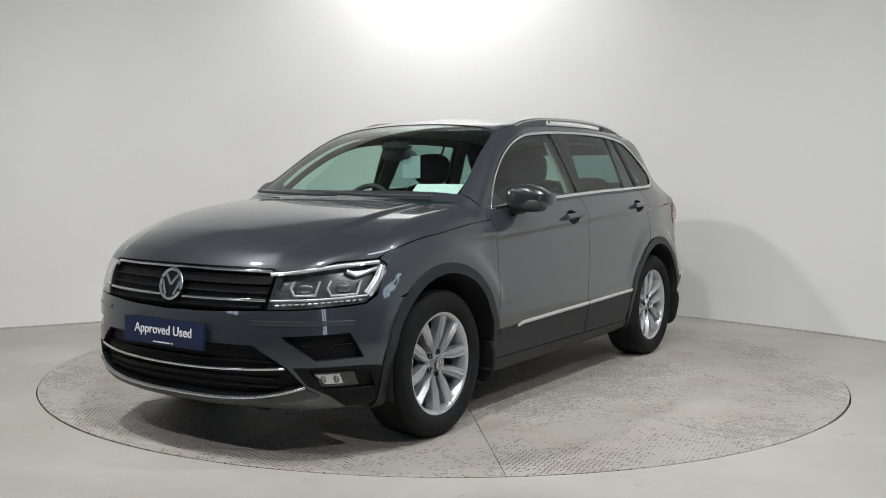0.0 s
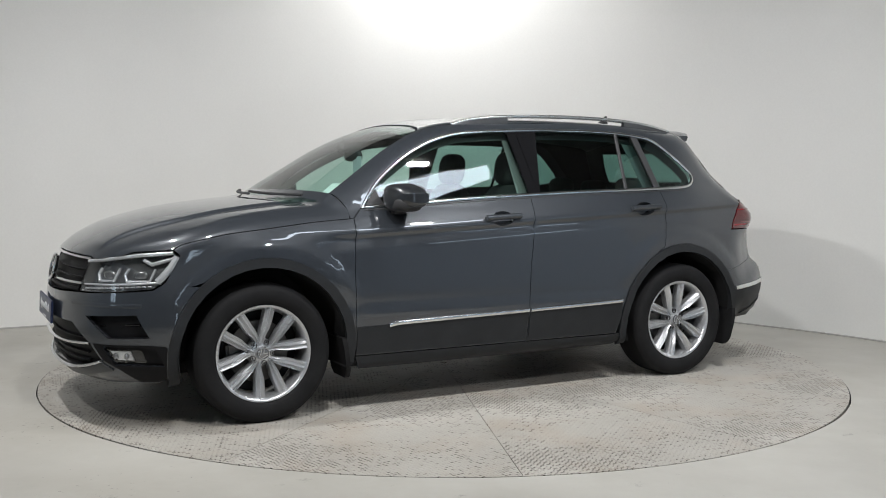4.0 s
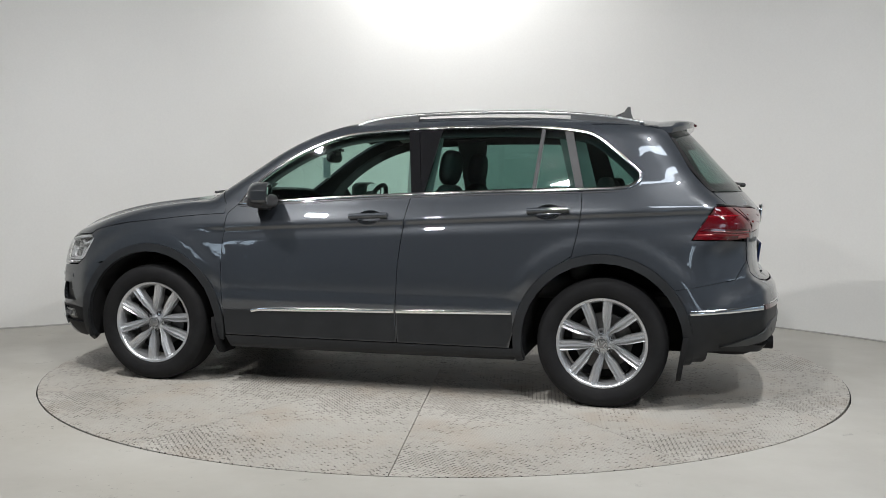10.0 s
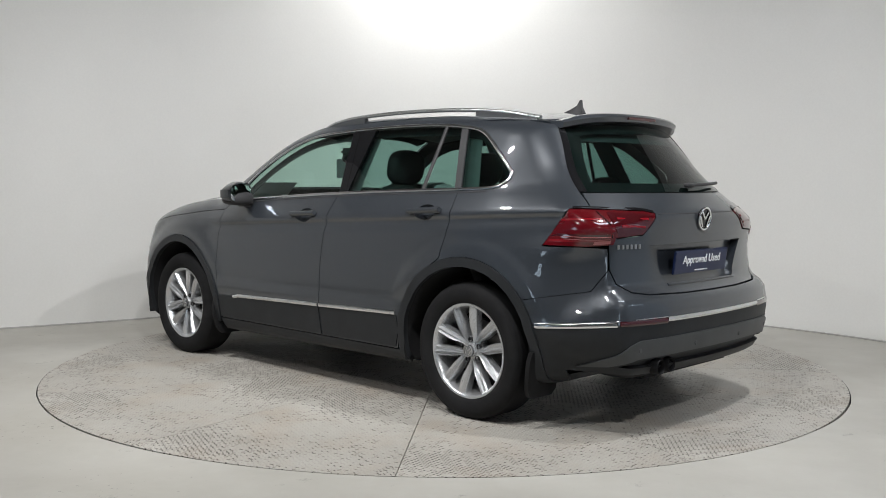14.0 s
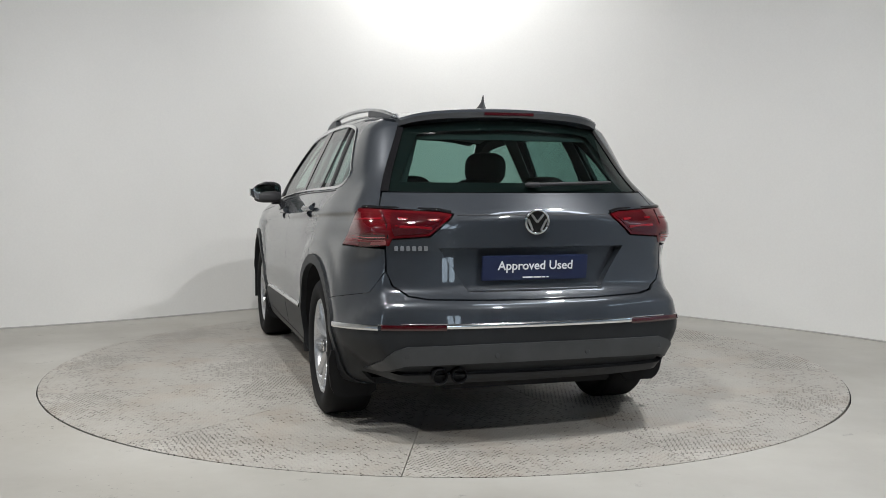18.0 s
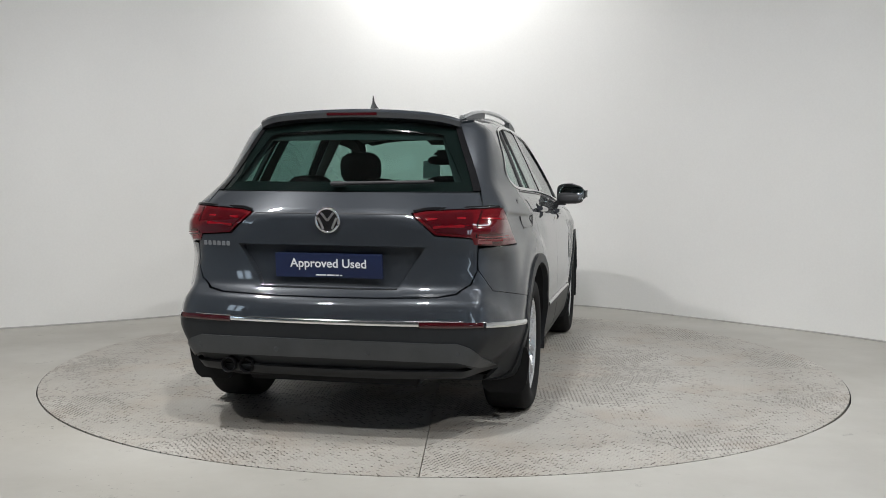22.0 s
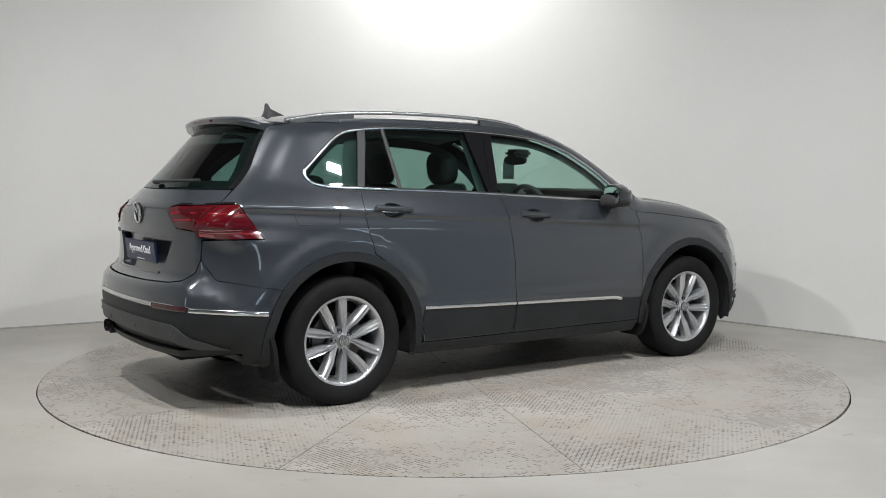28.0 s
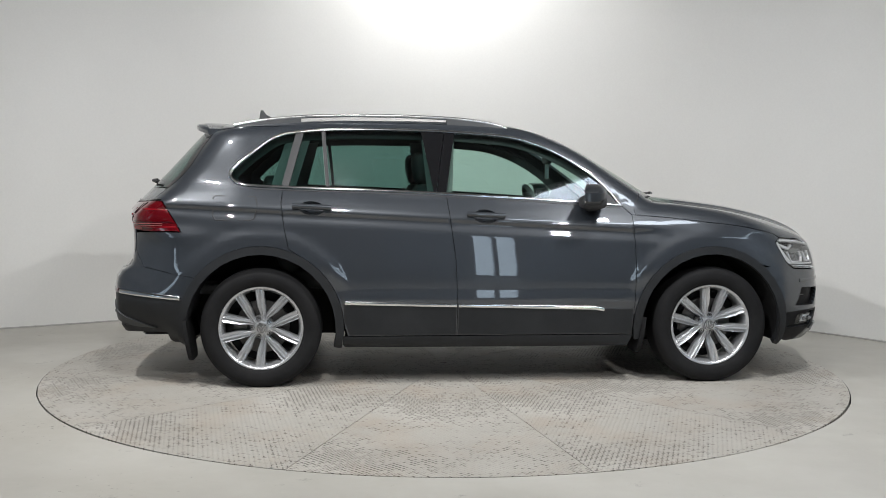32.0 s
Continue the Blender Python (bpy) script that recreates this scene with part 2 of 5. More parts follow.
# doors and tail with the pressed line under the handles; wings without it
WIDTH = smooth_table(LOW_SIDE + [(0.885, 0.8855), (0.905, 0.882), (0.946, 0.867), (0.955, 0.8665), (0.966, 0.878), (0.976, 0.880), (1.0, 0.869)] + TOP_SIDE, 0.0, 2.0, 0.003, 0.006)
WING = smooth_table(LOW_SIDE + [(0.86, 0.8885), (0.92, 0.887), (0.96, 0.883), (1.0, 0.870)] + TOP_SIDE, 0.0, 2.0, 0.003, 0.012)
TAPER = smooth_table([(-2.6, 0.20), (-2.28, 0.115), (-2.1, 0.085), (-1.8, 0.055), (-1.34, 0.018), (-0.9, 0.0), (0.8, 0.0), (1.34, 0.012), (1.78, 0.055), (2.0, 0.09), (2.25, 0.14), (2.6, 0.25)], -2.7, 2.7, 0.01, 0.09)


def blend_max(a, b, k):
    """The greater of two, with the edge between them rounded."""
    return np.maximum(a, b) + np.maximum(k - np.abs(a - b), 0) ** 2 / (4 * k)


def skin(x, y, z):
    """Below zero inside the car's skin, above zero outside."""
    ay = np.abs(y)
    zz = z + 0.05 * np.clip(x, -1.9, 1.0) * step01(z, 0.55, 0.9)
    draw = np.interp(x, *TAPER) * (0.35 + 0.65 * step01(z, 0.5, 0.85))
    # the upper body draws in towards the tail
    draw = draw + step01(-x, 1.42, 1.85) * (0.030 * step01(z, 0.86, 0.98) + 0.047 * step01(z, 1.04, 1.3))
    k = step01(x, 0.93, 1.12)
    side = ay - ((1 - k) * np.interp(zz, *WIDTH) + k * np.interp(zz, *WING)) * (1 - draw)
    # the wings stand out a little round the wheels
    for cx in (1.335, -1.337):
        far = np.hypot(x - cx, z - 0.352)
        side = side - (0.005 * (1 - step01(far, 0.47, 0.68)) + 0.013 * (1 - step01(far, 0.522, 0.60))) * step01(z, 0.50, 0.76)
    # the lower corners of the tail tuck in
    side = side + 0.075 * step01(-x, 1.78, 2.12) * (1 - step01(z, 0.30, 0.52))
    q = ay / 0.8
    bow = np.where(x > 0, (0.10 * q ** 2 + 0.07 * q ** 4) * step01(x, 0.1, 0.9), -(0.07 * q ** 2 + 0.06 * q ** 4) * step01(-x, 0.6, 1.6) * (1 + 1.4 * step01(z, 1.0, 1.3)))
    bow = bow + (0.02 * q ** 2 + 0.08 * q ** 4) * step01(x, 1.3, 1.9)
    crown = q ** 2 * step01(z, 0.85, 1.0) * (0.085 - 0.065 * step01(x, 0.3, 1.2))
    line = 0.50 + 0.085 * step01(2.02 - x, 0.0, 0.42)
    relief = 0.014 * (1 - step01(ay, line - 0.006, line + 0.032)) * step01(x, 1.02, 1.2) * step01(2.16 - x, 0.0, 0.25) * step01(z, 0.84, 0.9)
    top = outline(x + bow, z + crown) - relief
    low = 1 - step01(z, 0.8, 1.02)
    r = 0.055 + low * (0.14 * step01(x, 1.6, 2.0) + 0.17 * step01(-x, 1.7, 2.1))
    a, b = np.maximum(side + r, 0), np.maximum(top + r, 0)
    soft = np.where((a > 0) & (b > 0), np.hypot(a, b), np.maximum(side, top) + r) - r
    # below the tail lights the corner is a slanting facet with an edge on the rear face
    facet = blend_max(blend_max(0.58 * top + 0.81 * side + 0.104, side, 0.09), top, 0.022)
    w = low * step01(-x, 1.72, 1.95)
    return (1 - w) * soft + w * facet


def meet(start, way, length=1.6):
    """Where rays that come from outside first meet the skin."""
    start, way = np.atleast_2d(np.array(start, float)), np.atleast_2d(np.array(way, float))
    way = way / np.linalg.norm(way, axis=1, keepdims=True)
    n = max(len(start), len(way))
    start, way = np.broadcast_to(start, (n, 3)), np.broadcast_to(way, (n, 3))
    lo, hi, found = np.zeros(n), np.full(n, length), np.zeros(n, bool)
    for k in range(1, 49):
        d = length * k / 48
        hit = (skin(*(start + d * way).T) < 0) & ~found
        lo[hit], hi[hit] = d - length / 48, d
        found |= hit
    for _ in range(16):
        mid = (lo + hi) / 2
        ins = skin(*(start + mid[:, None] * way).T) < 0
        hi, lo = np.where(ins, mid, hi), np.where(ins, lo, mid)
    return start + ((lo + hi) / 2)[:, None] * way


def normal_of(p):
    h, p = 0.003, np.atleast_2d(p)
    e = np.eye(3) * h
    g = np.stack([skin(*(p + e[k]).T) - skin(*(p - e[k]).T) for k in range(3)], 1)
    return g / (np.linalg.norm(g, axis=1, keepdims=True) + 1e-9)


# ---- building with meshes ----
def part(name, bm, mat, parent, label="", smooth=None):
    """Links a bmesh as one mesh object under a thing or a part."""
    me = bpy.data.meshes.new(name)
    bmesh.ops.recalc_face_normals(bm, faces=bm.faces)
    if smooth is not None:
        for f in bm.faces:
            f.smooth = True
    bm.to_mesh(me)
    bm.free()
    if smooth is not None:
        me.set_sharp_from_angle(angle=radians(smooth))
    for m in mat if isinstance(mat, (list, tuple)) else [mat]:
        me.materials.append(m)
    ob = new(name, me)
    ob.parent = parent
    return tagged(ob, label)


def shared(name, me, parent, m=None, label=""):
    """Another object on a mesh that is there already."""
    ob = new(name, me)
    ob.parent = parent
    if m is not None:
        ob.matrix_basis = m
    return tagged(ob, label)


def raw(name, verts, faces, mat, parent, label="", smooth=None):
    bm = bmesh.new()
    vs = [bm.verts.new(tuple(map(float, v))) for v in verts]
    for f in faces:
        try:
            bm.faces.new([vs[i] for i in f])
        except ValueError:
            pass
    return part(name, bm, mat, parent, label, smooth)


def slab(bm, lo, hi, bevel=0.0, m=None):
    """A box between two corners, with rounded edges."""
    g = bmesh.ops.create_cube(bm, size=1.0)["verts"]
    for v in g:
        v.co = Vector([lo[k] + (v.co[k] + 0.5) * (hi[k] - lo[k]) for k in range(3)])
    if bevel:
        es = list({e for v in g for e in v.link_edges})
        r = bmesh.ops.bevel(bm, geom=es, offset=bevel, segments=2, affect="EDGES")
        g = list({v for f in r["faces"] for v in f.verts} | {v for v in g if v.is_valid})
    if m is not None:
        bmesh.ops.transform(bm, matrix=m, verts=g)
    return g


def lathe(profile, n=48, a0=0.0, a1=360.0, closed=False):
    """A form turned about the y axis: profile of (radius, y)."""
    bm = bmesh.new()
    full = abs(a1 - a0) >= 360
    rows = []
    for i in range(n if full else n + 1):
        a = radians(a0 + (a1 - a0) * i / n)
        rows.append([bm.verts.new((r * math.cos(a), y, r * math.sin(a))) for r, y in profile])
    k = len(profile)
    for i in range(n):
        p, q = rows[i], rows[(i + 1) % len(rows)]
        for j in range(k if closed else k - 1):
            bm.faces.new((p[j], p[(j + 1) % k], q[(j + 1) % k], q[j]))
    return bm


def tube(line, radius, n=8, closed=False, flat=1.0, cap=True):
    """A round bar along a line; flat squeezes it in height."""
    pts = [Vector(p) for p in line]
    bm = bmesh.new()
    rings = []
    m = len(pts)
    for i, p in enumerate(pts):
        t = (pts[(i + 1) % m] - pts[i - 1]) if closed else (pts[min(i + 1, m - 1)] - pts[max(i - 1, 0)])
        t.normalize()
        up = Vector((0, 0, 1)) if abs(t.z) < 0.9 else Vector((1, 0, 0))
        b = t.cross(up).normalized()
        c = b.cross(t)
        rings.append([bm.verts.new(p + radius * (math.cos(6.2832 * k / n) * b + flat * math.sin(6.2832 * k / n) * c)) for k in range(n)])
    for i in range(m if closed else m - 1):
        p, q = rings[i], rings[(i + 1) % m]
        for k in range(n):
            bm.faces.new((p[k], p[(k + 1) % n], q[(k + 1) % n], q[k]))
    if cap and not closed:
        bm.faces.new(rings[0])
        bm.faces.new(rings[-1])
    return bm


# ---- points and panels on the skin ----
def S(*xz):
    """Points on the left side, given as (x, z)."""
    return meet([(x, 1.3, z) for x, z in xz], [(0, -1, 0)])


def D(*xs):
    """Points on the shoulder of the roof, by x and y, from above."""
    return meet([(x, y, 2.2) for x, y in xs], [(0, 0, -1)])


def F(*yz):
    """Points on the front, by y and z."""
    return meet([(2.7, y, z) for y, z in yz], [(-1, 0, 0)], 2.6)


def R(*yz):
    """Points on the back, by y and z."""
    return meet([(-2.7, y, z) for y, z in yz], [(1, 0, 0)], 2.0)


def flatten(p, mode):
    x, y, z = p.T
    if mode == "s":
        return np.stack([x, z], 1)
    if mode == "t":
        return np.stack([x, y], 1)
    if mode == "h":
        return np.stack([y, 0.77 * x - 0.638 * z], 1)
    if mode == "d":
        return np.stack([x, (z - y) * 0.7071], 1)
    if mode in "wg":
        return np.stack([y, z], 1)
    if mode == "f":
        return np.stack([np.arctan2(y, x - 1.2) * 0.95, z], 1)
    return np.stack([np.arctan2(y, -x - 1.2) * 0.98, z], 1)


def settle(q, mode):
    u, v = q.T
    o = np.zeros_like(u)
    if mode == "s":
        return meet(np.stack([u, o + 1.3, v], 1), [(0, -1, 0)])
    if mode == "t":
        return meet(np.stack([u, v, o + 2.2], 1), [(0, 0, -1)], 2.0)
    if mode == "d":
        s = 0.7071
        return meet(np.stack([u, s * (2.4 - v), s * (2.4 + v)], 1), [(0, -1, -1)], 2.2)
    if mode == "h":
        return meet(np.stack([0.77 * v + 0.638 * 2.6, u, -0.638 * v + 0.77 * 2.6], 1), [(-0.638, 0, -0.77)], 2.6)
    if mode == "w":
        return meet(np.stack([o + 2.4, u, v], 1), [(-1, 0, 0)], 3.0)
    if mode == "g":
        return meet(np.stack([o - 2.6, u, v], 1), [(1, 0, 0)], 2.4)
    k, x0, c = (1, 1.2, 0.95) if mode == "f" else (-1, -1.2, 0.98)
    d = np.stack([k * np.cos(u / c), np.sin(u / c), o], 1)
    return meet(np.stack([o + x0, o, v], 1) + 1.5 * d, -d, 1.5)


def refine(q, step):
    out = []
    for a, b in zip(q, np.roll(q, -1, axis=0)):
        n = max(1, int(np.ceil(np.hypot(*(b - a)) / step)))
        out += [a + (b - a) * k / n for k in range(n)]
    return np.array(out)


def area2(q):
    x, y = q.T
    return np.sum(x * np.roll(y, -1) - y * np.roll(x, -1)) / 2


def shrink(q, d):
    """Draws an outline in by d."""
    t1, t2 = q - np.roll(q, 1, axis=0), np.roll(q, -1, axis=0) - q
    n = np.stack([-t1[:, 1], t1[:, 0]], 1) / (np.hypot(*t1.T)[:, None] + 1e-9) + np.stack([-t2[:, 1], t2[:, 0]], 1) / (np.hypot(*t2.T)[:, None] + 1e-9)
    n /= np.maximum(np.sum(n * n, 1, keepdims=True) / 2, 0.6)
    return q + d * n


def inside(q, p):
    r = np.zeros(len(p), bool)
    for a, b in zip(q, np.roll(q, -1, axis=0)):
        if a[1] != b[1]:
            r ^= ((a[1] > p[:, 1]) != (b[1] > p[:, 1])) & (p[:, 0] < (b[0] - a[0]) * (p[:, 1] - a[1]) / (b[1] - a[1]) + a[0])
    return r


def near(q, p):
    d = np.full(len(p), 9.0)
    for a, b in zip(q, np.roll(q, -1, axis=0)):
        e = b - a
        s = np.clip(((p - a) @ e) / (e @ e + 1e-12), 0, 1)
        d = np.minimum(d, np.hypot(*(p - a - s[:, None] * e).T))
    return d


def panel(name, loop, mode, mats, parent, step=0.035, gap=0.002, depth=0.018, lift=0.0, sides=(1,), label="", holes=(), back=True, warp=None, creases=()):
    """A shell piece cut to an outline on the skin, with turned-in edges and a lining behind. sides: 1 left or middle, -1 its mirror image."""
    q = flatten(np.asarray(loop, float), mode)
    if area2(q) < 0:
        q = q[::-1]
    q = refine(shrink(refine(q, step), gap), step * 1.01)
    loops = [q]
    for h in holes:
        g = flatten(np.asarray(h, float), mode)
        if area2(g) > 0:
            g = g[::-1]
        loops.append(refine(shrink(refine(g, step), gap), step * 1.01))
    lo, hi = q.min(0), q.max(0)
    gx, gy = np.meshgrid(np.arange(lo[0], hi[0], step), np.arange(lo[1], hi[1], step * 0.9), indexing="ij")
    gx = gx + (np.arange(gx.shape[1]) % 2) * step / 2
    p = np.stack([gx.ravel(), gy.ravel()], 1)
    p = p[inside(q, p) & (near(q, p) > step * 0.45)]
    for h in loops[1:]:
        p = p[~inside(h, p) & (near(h, p) > step * 0.45)]
    rows = []
    if creases:
        zz = p[:, 1] + 0.05 * np.clip(p[:, 0], -1.9, 1.0)
        p = p[(zz < min(creases) - 0.012) | (zz > max(creases) + 0.012)]
        for c in creases:
            x = np.arange(lo[0], hi[0], step * 0.8)
            l = np.stack([x, c - 0.05 * np.clip(x, -1.9, 1.0)], 1)
            rows.append(l[inside(q, l) & (near(q, l) > 0.006)])
    pts, edges = [], []
    for l in loops:
        k = len(pts)
        pts += [Vector(v) for v in l]
        edges += [(k + i, k + (i + 1) % len(l)) for i in range(len(l))]
    for l in rows:
        k = len(pts)
        pts += [Vector(v) for v in l]
        edges += [(k + i, k + i + 1) for i in range(len(l) - 1) if l[i + 1, 0] - l[i, 0] < step]
    pts += [Vector(v) for v in p]
    vs, _, fs, *_ = geometry.delaunay_2d_cdt(pts, edges, [], 1, 1e-6)
    uv = np.array([tuple(v) for v in vs])
    fs = [f for f in fs if len(f) == 3]
    mid = np.array([uv[list(f)].mean(0) for f in fs])
    ok = inside(q, mid)
    for h in loops[1:]:
        ok &= ~inside(h, mid)
    fs = [tuple(f) for f, k in zip(fs, ok) if k]
    xyz = settle(uv, mode)
    nor = normal_of(xyz)
    if warp is not None:
        xyz = xyz + nor * warp(xyz)[:, None]
    xyz = xyz + nor * lift
    flip = np.sum(np.array([np.dot(np.cross(xyz[f[1]] - xyz[f[0]], xyz[f[2]] - xyz[f[0]]), nor[f[0]]) for f in fs[:40]])) < 0
    if flip:
        fs = [f[::-1] for f in fs]
    count = {}
    for f in fs:
        for a, b in ((f[0], f[1]), (f[1], f[2]), (f[2], f[0])):
            count[(a, b)] = 1
    rim = [e for e in count if (e[1], e[0]) not in count]
    n = len(xyz)
    verts, faces, slots = [tuple(v) for v in xyz], list(fs), [0] * len(fs)
    if depth:
        inner = xyz - nor * depth
        at = {}
        for a, b in rim:
            for i in (a, b):
                if i not in at:
                    at[i] = len(verts)
                    verts += [tuple(xyz[i]), tuple(inner[i])]
            faces.append((at[b], at[a], at[a] + 1, at[b] + 1))
            slots.append(0)
        if back:
            k = len(verts)
            verts += [tuple(v) for v in inner]
            faces += [(f[0] + k, f[2] + k, f[1] + k) for f in fs]
            slots += [1] * len(fs)
    made = []
    for side in sides:
        vv = np.array(verts) * (1, side, 1)
        ff = faces if side > 0 else [f[::-1] for f in faces]
        me = bpy.data.meshes.new(name)
        me.from_pydata(vv.tolist(), [], ff)
        mm = mats if isinstance(mats, (list, tuple)) else [mats, LINER]
        for m in mm:
            me.materials.append(m)
        me.polygons.foreach_set("material_index", slots if len(mm) > 1 else [0] * len(slots))
        me.polygons.foreach_set("use_smooth", [True] * len(slots))
        if warp is None:
            cn = np.zeros((len(vv), 3))
            cn[:n] = nor * (1, side, 1)
            me.normals_split_custom_set_from_vertices(cn.tolist())
        me.update()
        ob = new(name, me)
        ob.parent = parent[0 if side > 0 else 1] if isinstance(parent, (list, tuple)) else parent
        tagged(ob, label)
        made.append(ob)
    return made if len(made) > 1 else made[0]


def strip(name, line, width, height, mat, parent, sides=(1,), label="", closed=False, sink=0.004, fine=0.03, lift=0.0):
    """A raised moulding that follows a line on the skin."""
    p = np.asarray(line, float)
    out = []
    for a, b in zip(p, np.roll(p, -1, axis=0) if closed else p[1:]):
        k = max(1, int(np.ceil(np.linalg.norm(b - a) / fine)))
        out += [a + (b - a) * i / k for i in range(k)]
    if not closed:
        out.append(p[-1])
    p = np.array(out)
    nor = normal_of(p)
    p = p + nor * lift
    t = (np.roll(p, -1, axis=0) - np.roll(p, 1, axis=0))
    if not closed:
        t[0], t[-1] = p[1] - p[0], p[-1] - p[-2]
    t /= np.linalg.norm(t, axis=1, keepdims=True)
    b = np.cross(nor, t)
    b /= np.linalg.norm(b, axis=1, keepdims=True)
    prof = [(-0.5, -sink), (-0.5, height * 0.55), (-0.3, height * 0.92), (0.0, height), (0.3, height * 0.92), (0.5, height * 0.55), (0.5, -sink)]
    made = []
    for side in sides:
        verts = []
        for i in range(len(p)):
            verts += [tuple((p[i] + b[i] * width * u + nor[i] * h) * (1, side, 1)) for u, h in prof]
        k = len(prof)
        faces = []
        m = len(p)
        for i in range(m if closed else m - 1):
            j = (i + 1) % m
            faces += [(i * k + c, i * k + c + 1, j * k + c + 1, j * k + c) for c in range(k - 1)]
        if not closed:
            faces += [tuple(range(k)), tuple(range((m - 1) * k, m * k))]
        par = parent[0 if side > 0 else 1] if isinstance(parent, (list, tuple)) else parent
        made.append(raw(name, verts, faces, mat, par, label, smooth=50))
    return made if len(made) > 1 else made[0]


# ---- the place ----
def wall_line():
    pts = [(-5.3, -1.9), (-5.28, -1.0), (-5.1, 0.1), (-4.6, 0.72), (-3.55, 1.31), (-2.88, 1.71), (-2.35, 2.1), (-1.8, 2.55), (-1.2, 2.93), (-0.4, 3.18), (0.4, 3.2),
           (1.1, 3.05), (1.6, 2.77), (2.11, 2.28), (2.66, 1.73), (3.02, 1.35), (3.37, 0.91), (3.95, 0.1), (4.4, -1.1), (4.48, -1.9)]
    return spline2(pts, 6)


def build_room():
    line = wall_line()
    d = np.gradient(line, axis=0)
    nrm = np.stack([-d[:, 1], d[:, 0]], 1) / np.hypot(*d.T)[:, None]
    nrm = nrm * np.sign(np.sum(nrm * (line - np.array([0, -2.0])), 1, keepdims=True))
    # unseen side walls, coloured blue to feed the car's reflections
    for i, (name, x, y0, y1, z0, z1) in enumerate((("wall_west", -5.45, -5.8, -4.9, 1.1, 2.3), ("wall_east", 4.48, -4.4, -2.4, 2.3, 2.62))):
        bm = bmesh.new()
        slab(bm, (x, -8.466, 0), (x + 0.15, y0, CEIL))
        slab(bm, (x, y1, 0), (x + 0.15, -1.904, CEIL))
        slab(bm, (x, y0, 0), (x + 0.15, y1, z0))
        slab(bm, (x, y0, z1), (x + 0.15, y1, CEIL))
        tagged(part(name, bm, BLUEBOUNCE, None), "unseen wall with one window, blue to tint reflections", "wall", kind="structure")
        root = tagged(new("window_%d" % (i + 2)), "tall daylight window in a white frame", "window", kind="structure")
        bm = bmesh.new()
        for lo, hi in (((y0, z0), (y1, z0 + 0.05)), ((y0, z1 - 0.05), (y1, z1)), ((y0, z0 + 0.051), (y0 + 0.05, z1 - 0.051)), ((y1 - 0.05, z0 + 0.051), (y1, z1 - 0.051)),
                       (((y0 + y1) / 2 - 0.03, z0 + 0.051), ((y0 + y1) / 2 + 0.03, z1 - 0.051))):
            slab(bm, (x + 0.03, lo[0] + 0.004, lo[1] + 0.004), (x + 0.12, hi[0] - 0.004, hi[1] - 0.004))
        part("window_frame", bm, WHITE, root)
        for a, b in ((y0 + 0.05, (y0 + y1) / 2 - 0.03), ((y0 + y1) / 2 + 0.03, y1 - 0.05)):
            bm = bmesh.new()
            slab(bm, (x + 0.07, a, z0 + 0.05), (x + 0.078, b, z1 - 0.05))
            part("pane", bm, PANE, root).visible_shadow = False
    bm = bmesh.new()
    rows = []
    for a, o in zip(line, line + 0.15 * nrm):
        rows.append([bm.verts.new((a[0], a[1], 0.0)), bm.verts.new((a[0], a[1], CEIL)), bm.verts.new((o[0], o[1], CEIL)), bm.verts.new((o[0], o[1], 0.0))])
    for p, q in zip(rows, rows[1:]):
        for k in range(4):
            bm.faces.new((p[k], p[(k + 1) % 4], q[(k + 1) % 4], q[k]))
    bm.faces.new(rows[0])
    bm.faces.new(rows[-1])
    ob = part("wall_curved", bm, WALL, None, smooth=40)
    tagged(ob, "smooth white painted wall curving round the turntable", "wall", kind="structure")
    bm = bmesh.new()
    rows = []
    for a, o in zip(line - 0.012 * nrm, line + 0.01 * nrm):
        rows.append([bm.verts.new((a[0], a[1], 0.001)), bm.verts.new((a[0], a[1], 0.010)), bm.verts.new((o[0], o[1], 0.014)), bm.verts.new((o[0], o[1], 0.001))])
    for p, q in zip(rows, rows[1:]):
        for k in range(3):
            bm.faces.new((p[k], p[k + 1], q[k + 1], q[k]))
    tagged(part("trim", bm, SEALANT, None, smooth=40), "grey sealant bead along the foot of the wall", "trim", kind="structure")
    # unseen walls behind the camera, pale and blue for bounce, with one glazed door
    x0, x1, top = 1.85, 2.62, 2.3
    bm = bmesh.new()
    slab(bm, (-5.45, -8.62, 0), (0.7, -8.47, CEIL))
    tagged(part("wall_south_1", bm, GREYBOUNCE, None), "unseen wall behind the camera, pale grey to bounce light", "wall", kind="structure")
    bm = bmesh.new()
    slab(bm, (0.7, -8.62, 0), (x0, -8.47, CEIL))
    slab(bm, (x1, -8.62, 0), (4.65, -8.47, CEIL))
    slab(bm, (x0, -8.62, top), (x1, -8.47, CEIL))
    tagged(part("wall_south_2", bm, BLUEBOUNCE, None), "unseen wall round a glazed door, blue to tint reflections", "wall", kind="structure")
    root = tagged(new("door_1"), "closed white door with tall glass panes", "door", kind="structure")
    bm = bmesh.new()
    for lo, hi in (((x0 + 0.004, 0.004), (x0 + 0.08, top - 0.004)), ((x1 - 0.08, 0.004), (x1 - 0.004, top - 0.004)), (((x0 + x1) / 2 - 0.03, 0.004), ((x0 + x1) / 2 + 0.03, top - 0.004))):
        slab(bm, (lo[0], -8.6, lo[1]), (hi[0], -8.5, hi[1]))
    bays = ((x0 + 0.082, (x0 + x1) / 2 - 0.032), ((x0 + x1) / 2 + 0.032, x1 - 0.082))
